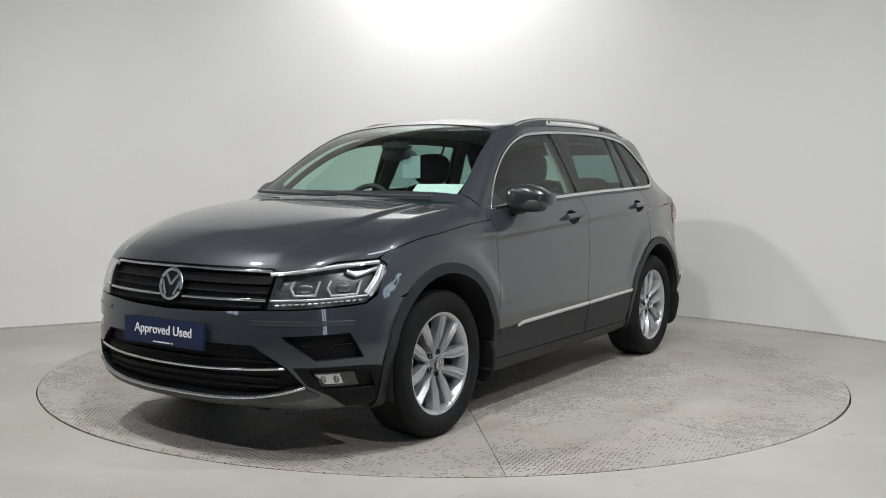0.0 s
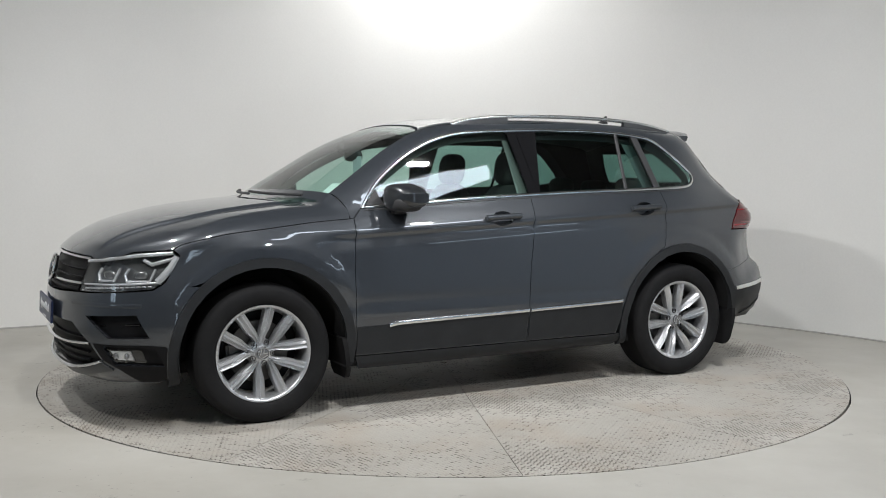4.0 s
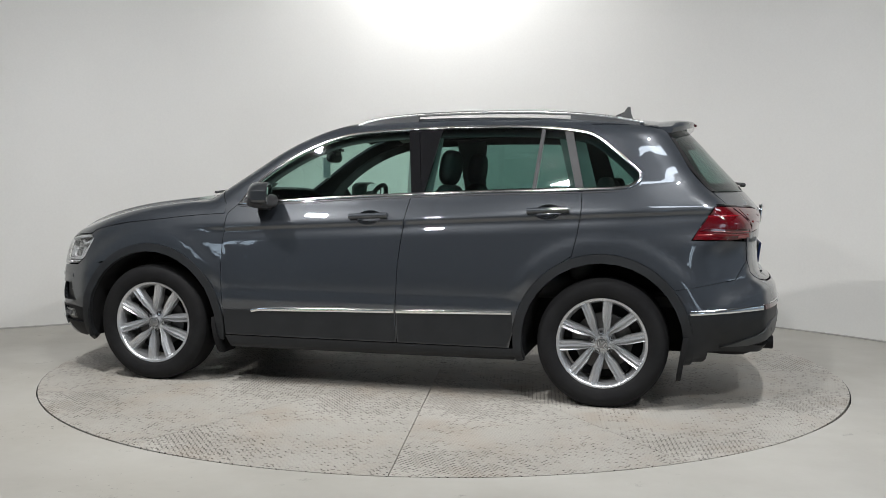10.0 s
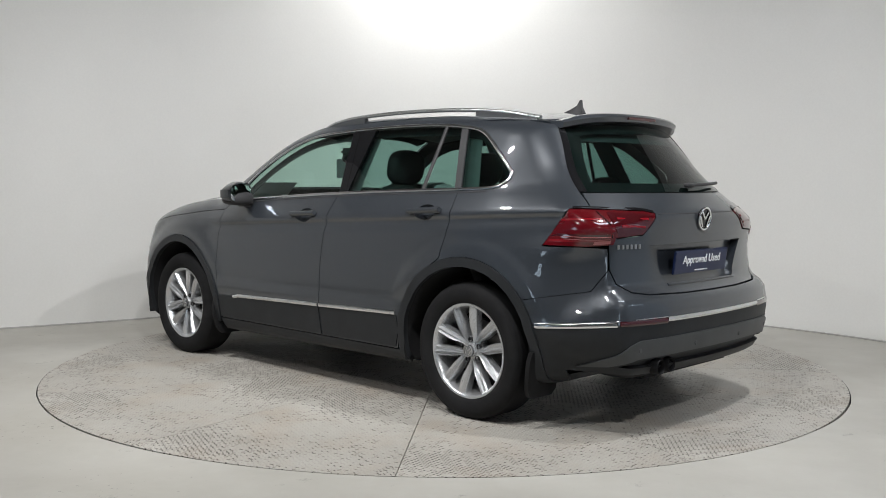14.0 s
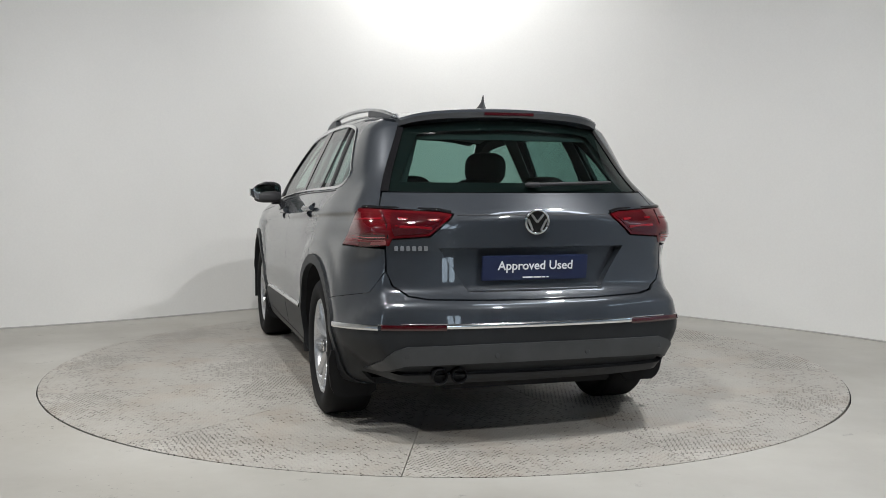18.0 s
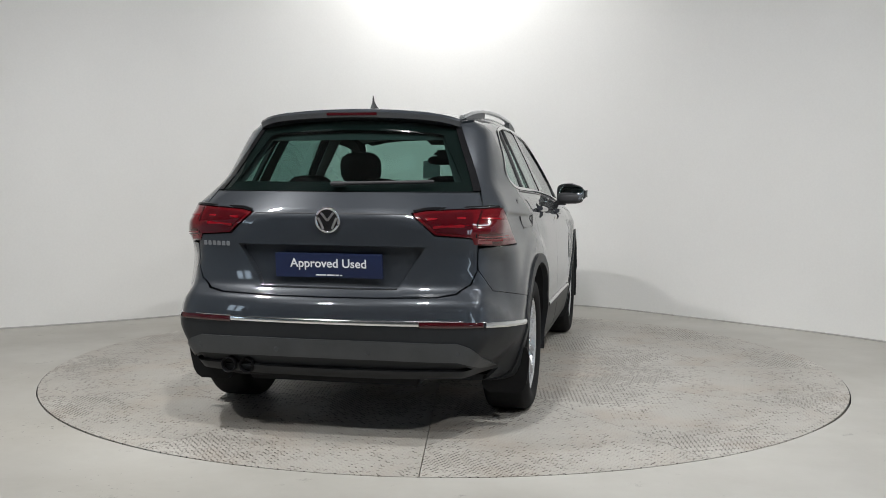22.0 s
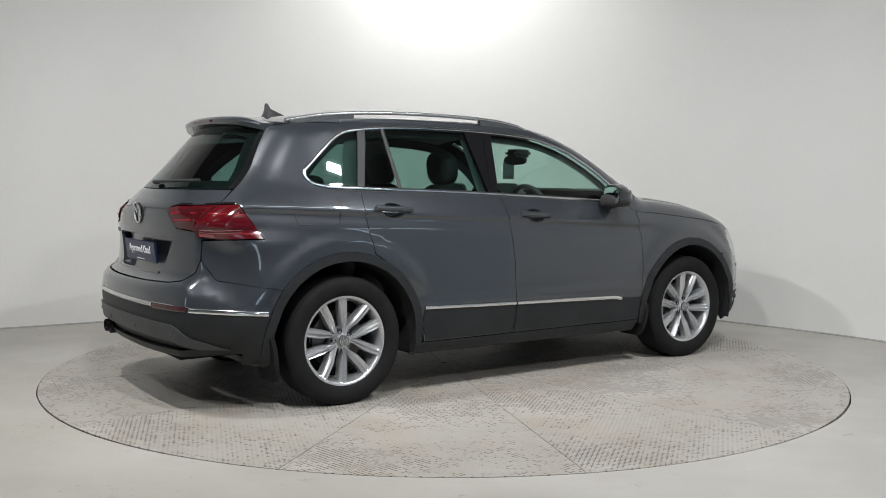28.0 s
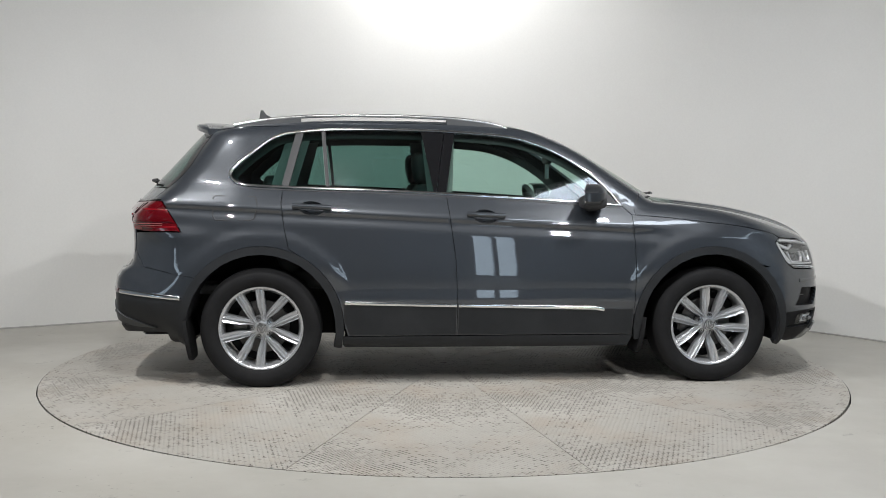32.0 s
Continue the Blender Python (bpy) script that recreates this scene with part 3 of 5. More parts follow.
    for xa, xb in bays:
        for z in (0.004, 2.2):
            slab(bm, (xa, -8.6, z), (xb, -8.5, z + 0.09))
    part("door_frame", bm, WHITE, root)
    for xa, xb in bays:
        for z0, z1 in ((0.096, 2.198),):
            bm = bmesh.new()
            slab(bm, (xa + 0.002, -8.56, z0), (xb - 0.002, -8.552, z1))
            part("pane", bm, PANE, root).visible_shadow = False
    bm = bmesh.new()
    slab(bm, (-5.6, -8.8, CEIL), (4.8, 3.6, CEIL + 0.15))
    tagged(part("ceiling", bm, CEILING, None), "plain dark painted ceiling over the turntable", "ceiling", kind="structure")
    # floor with a round hole for the turntable
    bm = bmesh.new()
    n = 288
    worn = lambda a: 0.0012 + 0.0018 * (1 - math.sin(radians(a))) / 2 + 0.009 * math.exp(-((a - 228) / 16) ** 2) + 0.003 * math.exp(-((a - 205) / 10) ** 2) + 0.010 * math.exp(-((a - 328) / 11) ** 2) + 0.0012 * math.sin(a * 0.9) * math.sin(a * 0.37 + 1)
    inner = [(DISC_R + max(worn(360 * k / n), 0.0012)) * np.array([math.cos(6.28318531 * k / n), math.sin(6.28318531 * k / n)]) for k in range(n)]
    box = []
    for k in range(n):
        c, s = math.cos(6.28318531 * k / n), math.sin(6.28318531 * k / n)
        f = min(5.7 / max(abs(c), 1e-6), (3.5 if s > 0 else 8.7) / max(abs(s), 1e-6))
        box.append((c * f, s * f))
    top = [[bm.verts.new((p[0], p[1], 0.0)) for p in (a, b)] for a, b in zip(inner, box)]
    low = [bm.verts.new((a[0], a[1], -0.06)) for a in inner]
    for k in range(n):
        a, b = top[k], top[(k + 1) % n]
        bm.faces.new((a[0], a[1], b[1], b[0]))
        bm.faces.new((low[k], a[0], b[0], low[(k + 1) % n])).material_index = 1
    bm.faces.new(low).material_index = 1
    tagged(part("floor", bm, [FLOOR, BLACK], None), "pale painted concrete floor with scuffs and chips", "floor", kind="structure")
    # the last two housings belong to the added fill lamps
    for i, (at, aim, size, watts) in enumerate(LAMPS):
        m = look(at, aim)
        bm = bmesh.new()
        a, b = size[0] / 2 + 0.03, size[1] / 2 + 0.03
        slab(bm, (-a, -b, 0.006), (a, b, 0.05), 0.006)
        for lo, hi in (((-a, -b, -0.012), (a, -b + 0.02, 0.004)), ((-a, b - 0.02, -0.012), (a, b, 0.004)), ((-a, -b + 0.021, -0.012), (-a + 0.02, b - 0.021, 0.004)), ((a - 0.02, -b + 0.021, -0.012), (a, b - 0.021, 0.004))):
            slab(bm, lo, hi)
        root = tagged(new("ceiling_light"), "white rectangular lamp under the ceiling, two of six added as fill", "ceiling light", group="ceiling lights")
        root.matrix_basis = m
        part("housing", bm, WHITE, root)
        drop = CEIL - at[2]
        if drop > 0.03:
            bm = bmesh.new()
            mi = m.inverted()
            p0, p1 = mi @ Vector((at[0], at[1], CEIL)), mi @ (m @ Vector((0, 0, 0.03)))
            part("stem", tube([p0, p1], 0.012), WHITE, root)
            bm.free()


    # a curved light panel follows the turntable's edge under the ceiling
    root = tagged(new("curved_ceiling_light"), "long curved cool white light panel under the ceiling", "ceiling light")
    for name, r0, r1, z0, z1, a0, a1, mat in (("housing", 3.27, 3.61, -0.05, -0.001, -70.5, -33.5, WHITE), ("diffuser", 3.30, 3.58, -0.07, -0.051, -70.0, -34.0, STRIPGLOW)):
        bm = bmesh.new()
        rows = []
        for k in range(33):
            a = radians(a0 + (a1 - a0) * k / 32)
            rows.append([bm.verts.new((r * math.cos(a), r * math.sin(a), CEIL + z)) for r, z in ((r0, z0), (r1, z0), (r1, z1), (r0, z1))])
        for p, q in zip(rows, rows[1:]):
            for k in range(4):
                bm.faces.new((p[k], p[(k + 1) % 4], q[(k + 1) % 4], q[k]))
        bm.faces.new(rows[0])
        bm.faces.new(rows[-1])
        part(name, bm, mat, root, smooth=30)


build_room()

# ---- turntable: twelve steel wedges with a raised tread ----
TREAD = material("painted_tread_plate", (0.5, 0.48, 0.45), 0.5)
_n = Nodes(TREAD)
_v = _n.coords()
_sep = _n.add("ShaderNodeSeparateXYZ", [("Vector", _v)])
# lugs in two slanting directions, laid in a chequer
_u = _n.math("MULTIPLY", _n.math("ADD", _sep["X"], _sep["Y"]), 33.0)
_w = _n.math("MULTIPLY", _n.math("SUBTRACT", _sep["X"], _sep["Y"]), 33.0)
_fu, _fw = _n.math("FRACT", _u), _n.math("FRACT", _w)
_cell = _n.math("FRACT", _n.math("MULTIPLY", _n.math("ADD", _n.math("FLOOR", _u), _n.math("FLOOR", _w)), 0.5))
_odd = _n.math("GREATER_THAN", _cell, 0.25)
_du, _dw = _n.math("ABSOLUTE", _n.math("SUBTRACT", _fu, 0.5)), _n.math("ABSOLUTE", _n.math("SUBTRACT", _fw, 0.5))
_la = _n.math("ADD", _n.math("POWER", _n.math("MULTIPLY", _du, 2.2), 2.0), _n.math("POWER", _n.math("MULTIPLY", _dw, 6.0), 2.0))
_lb = _n.math("ADD", _n.math("POWER", _n.math("MULTIPLY", _dw, 2.2), 2.0), _n.math("POWER", _n.math("MULTIPLY", _du, 6.0), 2.0))
_l = _n.math("ADD", _n.math("MULTIPLY", _la, _odd), _n.math("MULTIPLY", _lb, _n.math("SUBTRACT", 1.0, _odd)))
_lug = _n.add("ShaderNodeMapRange", [("Value", _l)], From_Min=1.3, From_Max=0.6)["Result"]
# each lug's own luck: the paint is worn off its top in patches
_own = _n.tree.nodes.new("ShaderNodeTexWhiteNoise")
_own.noise_dimensions = "2D"
_n.tree.links.new(_n.add("ShaderNodeCombineXYZ", [("X", _n.math("FLOOR", _u)), ("Y", _n.math("FLOOR", _w))])["Vector"], _own.inputs["Vector"])
_patch = _n.math("ADD", _n.math("ADD", _n.math("MULTIPLY", _n.noise(_v, 1.25, 7.0, 0.62), 0.68), _n.math("MULTIPLY", _n.noise(_v, 9.0, 5.0, 0.7), 0.32)), _n.math("MULTIPLY", _n.math("SUBTRACT", _own.outputs["Value"], 0.5), 0.16))
_bare = _n.add("ShaderNodeMapRange", [("Value", _patch)], From_Min=0.51, From_Max=0.56)["Result"]
_rust = _n.ramp(_n.noise(_v, 1.7, 6.0, 0.65), [(0.50, 0.0), (0.68, 1.0)])
_base = _n.ramp(_n.noise(_v, 1.1, 6.0, 0.6), [(0.3, (0.385, 0.364, 0.325)), (0.7, (0.53, 0.508, 0.465))])
_base = _n.mix(_n.math("MULTIPLY", _lug, 0.12), _base, (0.27, 0.25, 0.225))
_base = _n.mix(_n.math("MULTIPLY", _rust, 0.30), _base, (0.40, 0.30, 0.21))
_base = _n.mix(_n.math("MULTIPLY", _bare, 0.30), _base, (0.33, 0.295, 0.255))
_tone = _n.mix(_rust, (0.058, 0.049, 0.041), (0.13, 0.08, 0.046))
_base = _n.mix(_n.math("MULTIPLY", _n.math("MULTIPLY", _lug, _bare), 0.92), _base, _tone)
_spot = _n.ramp(_n.noise(_v, 21.0, 6.0, 0.7), [(0.315, 0.25), (0.345, 1.0)])
_base = _n.mix(0.9, _base, _spot, "MULTIPLY")
_n.put(_base, "Base Color")
_n.put(_n.add("ShaderNodeMapRange", [("Value", _n.noise(_v, 5.0))], To_Min=0.35, To_Max=0.6)["Result"], "Roughness")
_n.bump(_lug, 0.8, 0.005)


def build_turntable():
    root = tagged(new("turntable"), "round steel turntable of worn painted tread plate wedges", "turntable")
    n = 14
    half = radians(15)
    gap = 0.0021
    ring = []
    for k in range(n + 1):
        a = -half + 2 * half * k / n
        ring.append((DISC_R * math.cos(a), DISC_R * math.sin(a)))
    # sides drawn in by half a joint
    ring[0] = (ring[0][0] , ring[0][1] + gap)
    ring[-1] = (ring[-1][0], ring[-1][1] - gap)
    outline_pts = [(0.0082, 0.0)] + ring
    top = [(x, y, 0.002) for x, y in outline_pts]
    low = [(x, y, -0.03) for x, y in outline_pts]
    m = len(outline_pts)
    verts = top + low
    faces = [tuple(range(m)), tuple(range(2 * m - 1, m - 1, -1))]
    faces += [(i, m + i, m + (i + 1) % m, (i + 1) % m) for i in range(m)]
    me = bpy.data.meshes.new("tread_plate")
    me.from_pydata(verts, [], faces)
    me.materials.append(TREAD)
    for k in range(12):
        shared("tread_plate", me, root, pose(0, 0, 0, 0, 0, 24.3 + 30 * k))
    bm = lathe([(0.001, -0.031), (DISC_R - 0.02, -0.031), (DISC_R - 0.02, -0.055), (0.001, -0.055)], 96)
    bmesh.ops.rotate(bm, verts=bm.verts, cent=(0, 0, 0), matrix=Matrix.Rotation(radians(90), 3, "X"))
    for v in bm.verts:
        v.co.z = -abs(v.co.z)
    part("carrier", bm, BLACK, root, smooth=30)
    return root


turntable = build_turntable()

# ---- the car ----
CREASES = (0.872, 0.885, 0.905, 0.925, 0.944, 0.9505, 0.957, 0.965, 0.972, 0.98, 0.992, 1.008)
car = tagged(new("car"), "dark grey metallic five-door SUV parked on the turntable", "car")
car.matrix_basis = CAR_AT
BOTH = (1, -1)


def arch(cx, r, a0, a1, n=20, cz=0.352):
    return [(cx + r * math.cos(radians(a0 + (a1 - a0) * k / n)), cz + r * math.sin(radians(a0 + (a1 - a0) * k / n))) for k in range(n + 1)]


FX, RX = 1.335, -1.337
# outline of the side windows, along the outer edge of the bright frame
WIN_TOP = spline2([(0.80, 1.060), (0.70, 1.190), (0.55, 1.310), (0.39, 1.400), (0.23, 1.460), (0.07, 1.490), (-0.25, 1.512), (-0.58, 1.520), (-0.90, 1.518), (-1.13, 1.500),
                   (-1.27, 1.468), (-1.41, 1.365), (-1.525, 1.262)], 4)
WIN_LOW = spline2([(-1.525, 1.262), (-1.522, 1.215), (-1.44, 1.172), (-1.17, 1.158), (-0.57, 1.138), (0.06, 1.108), (0.50, 1.080), (0.80, 1.060)], 4)
BELT = lambda x: float(np.interp(x, WIN_LOW[8:, 0], WIN_LOW[8:, 1]))
HEAD = lambda x: float(np.interp(x, WIN_TOP[:, 0][::-1], WIN_TOP[:, 1][::-1]))
WIN = np.concatenate([WIN_TOP[:-1], WIN_LOW[:-1]])

# bonnet edge over the wing
def dense(pts, n=8):
    """The same broken line with n steps to each stretch."""
    p = np.array(pts, float)
    return [tuple(p[i] + (p[i + 1] - p[i]) * k / n) for i in range(len(p) - 1) for k in range(n)] + [tuple(p[-1])]


BON = [tuple(p) for p in spline2([(1.745, 0.890), (1.70, 0.907), (1.51, 0.945), (1.32, 0.967), (1.07, 0.995), (0.87, 1.010)], 8)]
DOOR_FRONT = [(0.850, 1.012), (0.853, 0.93), (0.860, 0.86), (0.867, 0.70), (0.862, 0.51), (0.857, 0.42)]
B_LINE = [(-0.262, 1.126), (-0.24, 0.96), (-0.21, 0.74), (-0.20, 0.52), (-0.20, 0.30)]
C_LINE = [(-1.215, 1.157), (-1.222, 1.07), (-1.203, 0.93), (-1.178, 0.815)]

# windscreen and roof edges
SCREEN_EDGE = F((0.715, 1.085), (0.69, 1.15), (0.655, 1.25), (0.615, 1.36), (0.575, 1.455), (0.56, 1.488))
DITCH = D((0.20, 0.562), (-0.2, 0.575), (-0.6, 0.578), (-1.0, 0.566), (-1.4, 0.532), (-1.64, 0.505))
TAIL_EDGE = R((0.522, 1.482), (0.556, 1.405), (0.592, 1.325), (0.630, 1.24), (0.666, 1.16), (0.692, 1.09))


def chain(*pieces):
    return np.concatenate([np.atleast_2d(np.asarray(p, float)) for p in pieces])


# bonnet
LAMP_TOP = F(*dense([(0.52, 0.826), (0.55, 0.824), (0.62, 0.832), (0.68, 0.8435)], 6))
LAMP_TIP = S(*dense([(1.93, 0.8625), (1.84, 0.869), (1.775, 0.8745)], 6))
lead = chain(F(*dense([(0.0, 0.838), (0.25, 0.837), (0.5, 0.834)])), LAMP_TOP)
left_edge = chain(lead, LAMP_TIP, S(*BON))
rear_edge = D((0.87, 0.80), (0.93, 0.70), (1.0, 0.5), (1.05, 0.25), (1.07, 0.0))
half = chain(left_edge, rear_edge)
bonnet_loop = chain(half, (half * (1, -1, 1))[::-1][1:-1])
panel("bonnet", bonnet_loop, "h", [PAINT, LINER], car, step=0.016, depth=0.02, gap=0.0015)

# wing
wing_loop = S(*BON, *DOOR_FRONT, *arch(FX, 0.475, 172, 50), *dense([(1.70, 0.701), (1.818, 0.716)], 6), *dense([(1.741, 0.848), (1.768, 0.8735)], 3))
panel("front_wing", wing_loop, "s", [PAINT, LINER], car, sides=BOTH, gap=0.0012)

# front pillar and roof side, above the windows
frame_side = panel("pillar_frame", chain(D((0.93, 0.70)), SCREEN_EDGE, DITCH, S(*WIN_TOP[WIN_TOP[:, 0] > -1.05][::-1]), S((0.852, 1.012), (0.869, 1.011)), D((0.875, 0.797))), "d", [PAINT, LINER], car, sides=BOTH, gap=0.001)

# roof
SCREEN_TOP = [(0.0, 1.543), (0.15, 1.541), (0.3, 1.534), (0.42, 1.522), (0.51, 1.506), (0.56, 1.488)]
roof_half = chain(F(*SCREEN_TOP), DITCH)
roof_rear = D((-1.655, 0.49), (-1.69, 0.3), (-1.705, 0.0))
roof_loop = chain(roof_half, roof_rear, (chain(roof_half, roof_rear) * (1, -1, 1))[::-1][1:-1])
panel("roof", roof_loop, "t", [PAINT, LINER], car, step=0.05, depth=0.03)

# doors
front_door_loop = S(*DOOR_FRONT[:-1], (0.855, 0.30), (-0.20, 0.30), *B_LINE[::-1][1:], *[(x, BELT(x)) for x in (0.0, 0.3, 0.6, 0.80)])
# the dished cups behind the door handles
CUP = lambda cx, cz: [(cx + 0.070 * math.cos(a), cz - 0.05 * 0.070 * math.cos(a) + 0.038 * math.sin(a)) for a in np.linspace(0, 6.2832, 25)[:-1]]
CUPS = (CUP(-0.035, 1.0), CUP(-1.045, 1.045))
front_door = panel("front_door", front_door_loop, "s", [PAINT, LINER], car, sides=BOTH, creases=CREASES, holes=[S(*CUPS[0])])
rear_door_loop = S(*B_LINE, *[(x, z) for x, z in [(-0.84, 0.30)]], *arch(RX, 0.475, 4, 62), *C_LINE[::-1], *[(x, BELT(x)) for x in (-0.9, -0.57)])
rear_door = panel("rear_door", rear_door_loop, "s", [PAINT, LINER], car, sides=BOTH, creases=CREASES, holes=[S(*CUPS[1])])
for cup_ring, cup_door in zip(CUPS, (front_door, rear_door)):
    panel("handle_cup", S(*cup_ring), "s", [PAINT], cup_door, sides=BOTH, lift=-0.03, depth=-0.031, back=False, gap=-0.003)

def around(a, b, n=16, mode="r"):
    """A line on the skin round a corner."""
    q = flatten(chain(a, b), mode)
    return settle(np.array([q[0] + (q[1] - q[0]) * k / n for k in range(n + 1)]), mode)


# rear quarter with the rear pillar
CORNER_CUT = around(S((-2.02, 0.70)), R((0.690, 0.80)), 8)
quarter_loop = chain(S(*C_LINE), S(*arch(RX, 0.475, 64, 142)), S((-1.80, 0.66)), CORNER_CUT, R((0.693, 0.90)), S((-1.98, 0.905), (-1.79, 0.905), (-1.905, 1.082)),
                     R((0.70, 1.083)), TAIL_EDGE[::-1], DITCH[::-1][:4], S(*WIN_TOP[(WIN_TOP[:, 0] < -1.03)]), S(*WIN_LOW[(WIN_LOW[:, 0] < -1.22)]))
panel("rear_quarter", quarter_loop, "s", [PAINT, LINER], car, sides=BOTH, creases=CREASES)

# sill cladding, arch cladding
panel("sill_cladding", S((0.86, 0.298), (-0.866, 0.298), (-0.872, 0.25), (-0.86, 0.225), (0.83, 0.225)), "s", [CLAD, LINER], car, sides=BOTH, lift=0.002)
panel("door_cladding", S((0.855, 0.455), (-0.196, 0.478), (-0.196, 0.304), (0.855, 0.304)), "s", [CLAD, LINER], front_door, sides=BOTH, lift=0.005, depth=0.008, gap=0.003)
panel("door_cladding", S((-0.204, 0.478), (-0.862, 0.496), (-0.866, 0.40), (-0.83, 0.304), (-0.204, 0.304)), "s", [CLAD, LINER], rear_door, sides=BOTH, lift=0.005, depth=0.008, gap=0.003)
panel("front_arch_trim", S(*arch(FX, 0.476, 190, -16), *arch(FX, 0.428, -16, 190)), "s", [CLAD, LINER], car, sides=BOTH, lift=0.010, depth=0.03, step=0.028, gap=0.0)
panel("rear_arch_trim", S(*arch(RX, 0.476, 196, -15), *arch(RX, 0.428, -15, 196)), "s", [CLAD, LINER], car, sides=BOTH, lift=0.010, depth=0.03, step=0.028, gap=0.0)

# windows
windscreen = panel("windscreen", chain(SCREEN_EDGE[:-1], F(*SCREEN_TOP[::-1], *[(-y, z) for y, z in SCREEN_TOP[1:-1]]), (SCREEN_EDGE * (1, -1, 1))[::-1], F((-0.5, 1.082), (0.0, 1.09), (0.5, 1.082))), "w", [GREENGLASS], car, depth=0, gap=0.004, lift=-0.003)
_low = [(-0.53, 1.458), (-0.42, 1.480), (-0.3, 1.493), (-0.12, 1.500), (-0.10, 1.47), (0.10, 1.47), (0.12, 1.500), (0.3, 1.493), (0.42, 1.480), (0.53, 1.458)]
panel("screen_band", chain(F(*SCREEN_TOP[::-1], *[(-y, z) for y, z in SCREEN_TOP[1:]], *_low)), "w", [GLOSSBLACK, LINER], windscreen, depth=0.002, gap=0.006, lift=-0.008)
WT = lambda a, b: [p for p in WIN_TOP if a > p[0] > b]
panel("window_glass", S((0.775, 1.075), *[(x, z - 0.012) for x, z in WT(0.76, -0.20)], (-0.20, 1.498), (-0.262, 1.132), (0.3, BELT(0.3) + 0.008)), "s", [GREENGLASS], front_door, sides=BOTH, depth=0, gap=0.002, lift=-0.006)
panel("window_glass", S((-0.33, 1.13), (-0.40, 1.502), *[(x, z - 0.012) for x, z in WT(-0.41, -0.97)], (-0.975, 1.50), (-0.945, 1.157)), "s", [PRIVACY], rear_door, sides=BOTH, depth=0, gap=0.002, lift=-0.006)
panel("vent_glass", S((-0.965, 1.157), (-0.995, 1.50), (-1.10, 1.49), (-1.185, 1.165)), "s", [PRIVACY], rear_door, sides=BOTH, depth=0, gap=0.002, lift=-0.006)
panel("quarter_glass", S((-1.225, 1.165), (-1.145, 1.485), *[(x + 0.006, z - 0.012) for x, z in WT(-1.15, -1.52)], (-1.51, 1.262), (-1.505, 1.222), (-1.43, 1.182)), "s", [PRIVACY], car, sides=BOTH, depth=0, gap=0.002, lift=-0.006)
# black pillars between the panes
panel("window_pillar", S((-0.20, 1.50), (-0.258, 1.498), (-0.318, 1.132), (-0.262, 1.130)), "s", [GLOSSBLACK, LINER], front_door, sides=BOTH, depth=0.02, gap=-0.001, lift=-0.003)
panel("window_pillar", S((-0.264, 1.50), (-0.40, 1.505), (-0.33, 1.131), (-0.322, 1.131)), "s", [GLOSSBLACK, LINER], rear_door, sides=BOTH, depth=0.02, gap=-0.001, lift=-0.003)
strip("window_bar", S((-0.985, 1.503), (-0.955, 1.16)), 0.022, 0.004, BLACK, rear_door, BOTH)
panel("window_pillar", S((-1.10, 1.492), (-1.145, 1.487), (-1.225, 1.163), (-1.185, 1.163)), "s", [BLACK, LINER], rear_door, sides=BOTH, depth=0.02, gap=-0.001, lift=0.001)
# bright window surround and belt line
inset = shrink(refine(WIN if area2(WIN) > 0 else WIN[::-1], 0.03), 0.007)
strip("window_surround", S(*inset), 0.017, 0.006, CHROME, car, BOTH, "bright chrome strip round the side windows", closed=True)
strip("belt_seal", S(*[(x, BELT(x) - 0.010) for x in np.linspace(0.78, -1.4, 24)]), 0.007, 0.003, BLACK, car, BOTH)
strip("sill_strip", S((0.675, 0.452), (0.62, 0.462), (0.2, 0.473), (-0.194, 0.482)), 0.024, 0.012, CHROME, front_door, BOTH, "chrome strip along the door")
strip("sill_strip", S((-0.206, 0.482), (-0.5, 0.49), (-0.857, 0.50)), 0.024, 0.012, CHROME, rear_door, BOTH, "chrome strip along the door")

# tail: glass, gate, bumper
tail_glass = chain(TAIL_EDGE[:5], R((0.4, 1.158), (0.0, 1.158), (-0.4, 1.158)), (TAIL_EDGE[:5] * (1, -1, 1))[::-1], R((-0.45, 1.50), (0.0, 1.515), (0.45, 1.50)))
light_in = [(0.70, 1.083), (0.45, 1.073), (0.385, 1.060), (0.40, 1.04), (0.495, 0.957), (0.66, 0.945)]
gate_half = [(0.0, 1.156), (0.4, 1.156), (0.663, 1.156), (0.692, 1.095)] + light_in + [(0.690, 0.92), (0.686, 0.80), (0.66, 0.735), (0.60, 0.695), (0.52, 0.682), (0.25, 0.676), (0.0, 0.675)]
gate_loop = R(*gate_half, *[(-y, z) for y, z in gate_half[::-1][1:-1]])
recess = [(-0.455, 0.905), (0.455, 0.905), (0.335, 0.725), (0.30, 0.716), (-0.30, 0.716), (-0.335, 0.725)]
tailgate = panel("tailgate", gate_loop, "r", [PAINT, LINER], car, holes=[R(*recess)], label="")
panel("plate_recess", R(*recess), "r", [PAINT, LINER], tailgate, lift=-0.042, depth=-0.041, back=False, gap=-0.001)
_in = tail_glass * (1, 0.86, 1)
_in[:, 2] = 1.33 + (_in[:, 2] - 1.33) * 0.70
rear_window = panel("rear_window", tail_glass, "g", [PRIVACY], tailgate, depth=0, gap=0.003, lift=-0.002)
panel("window_border", tail_glass, "g", [LINER], rear_window, depth=0.002, gap=0.004, lift=-0.006, holes=[R(*[(p[1], p[2]) for p in _in])])
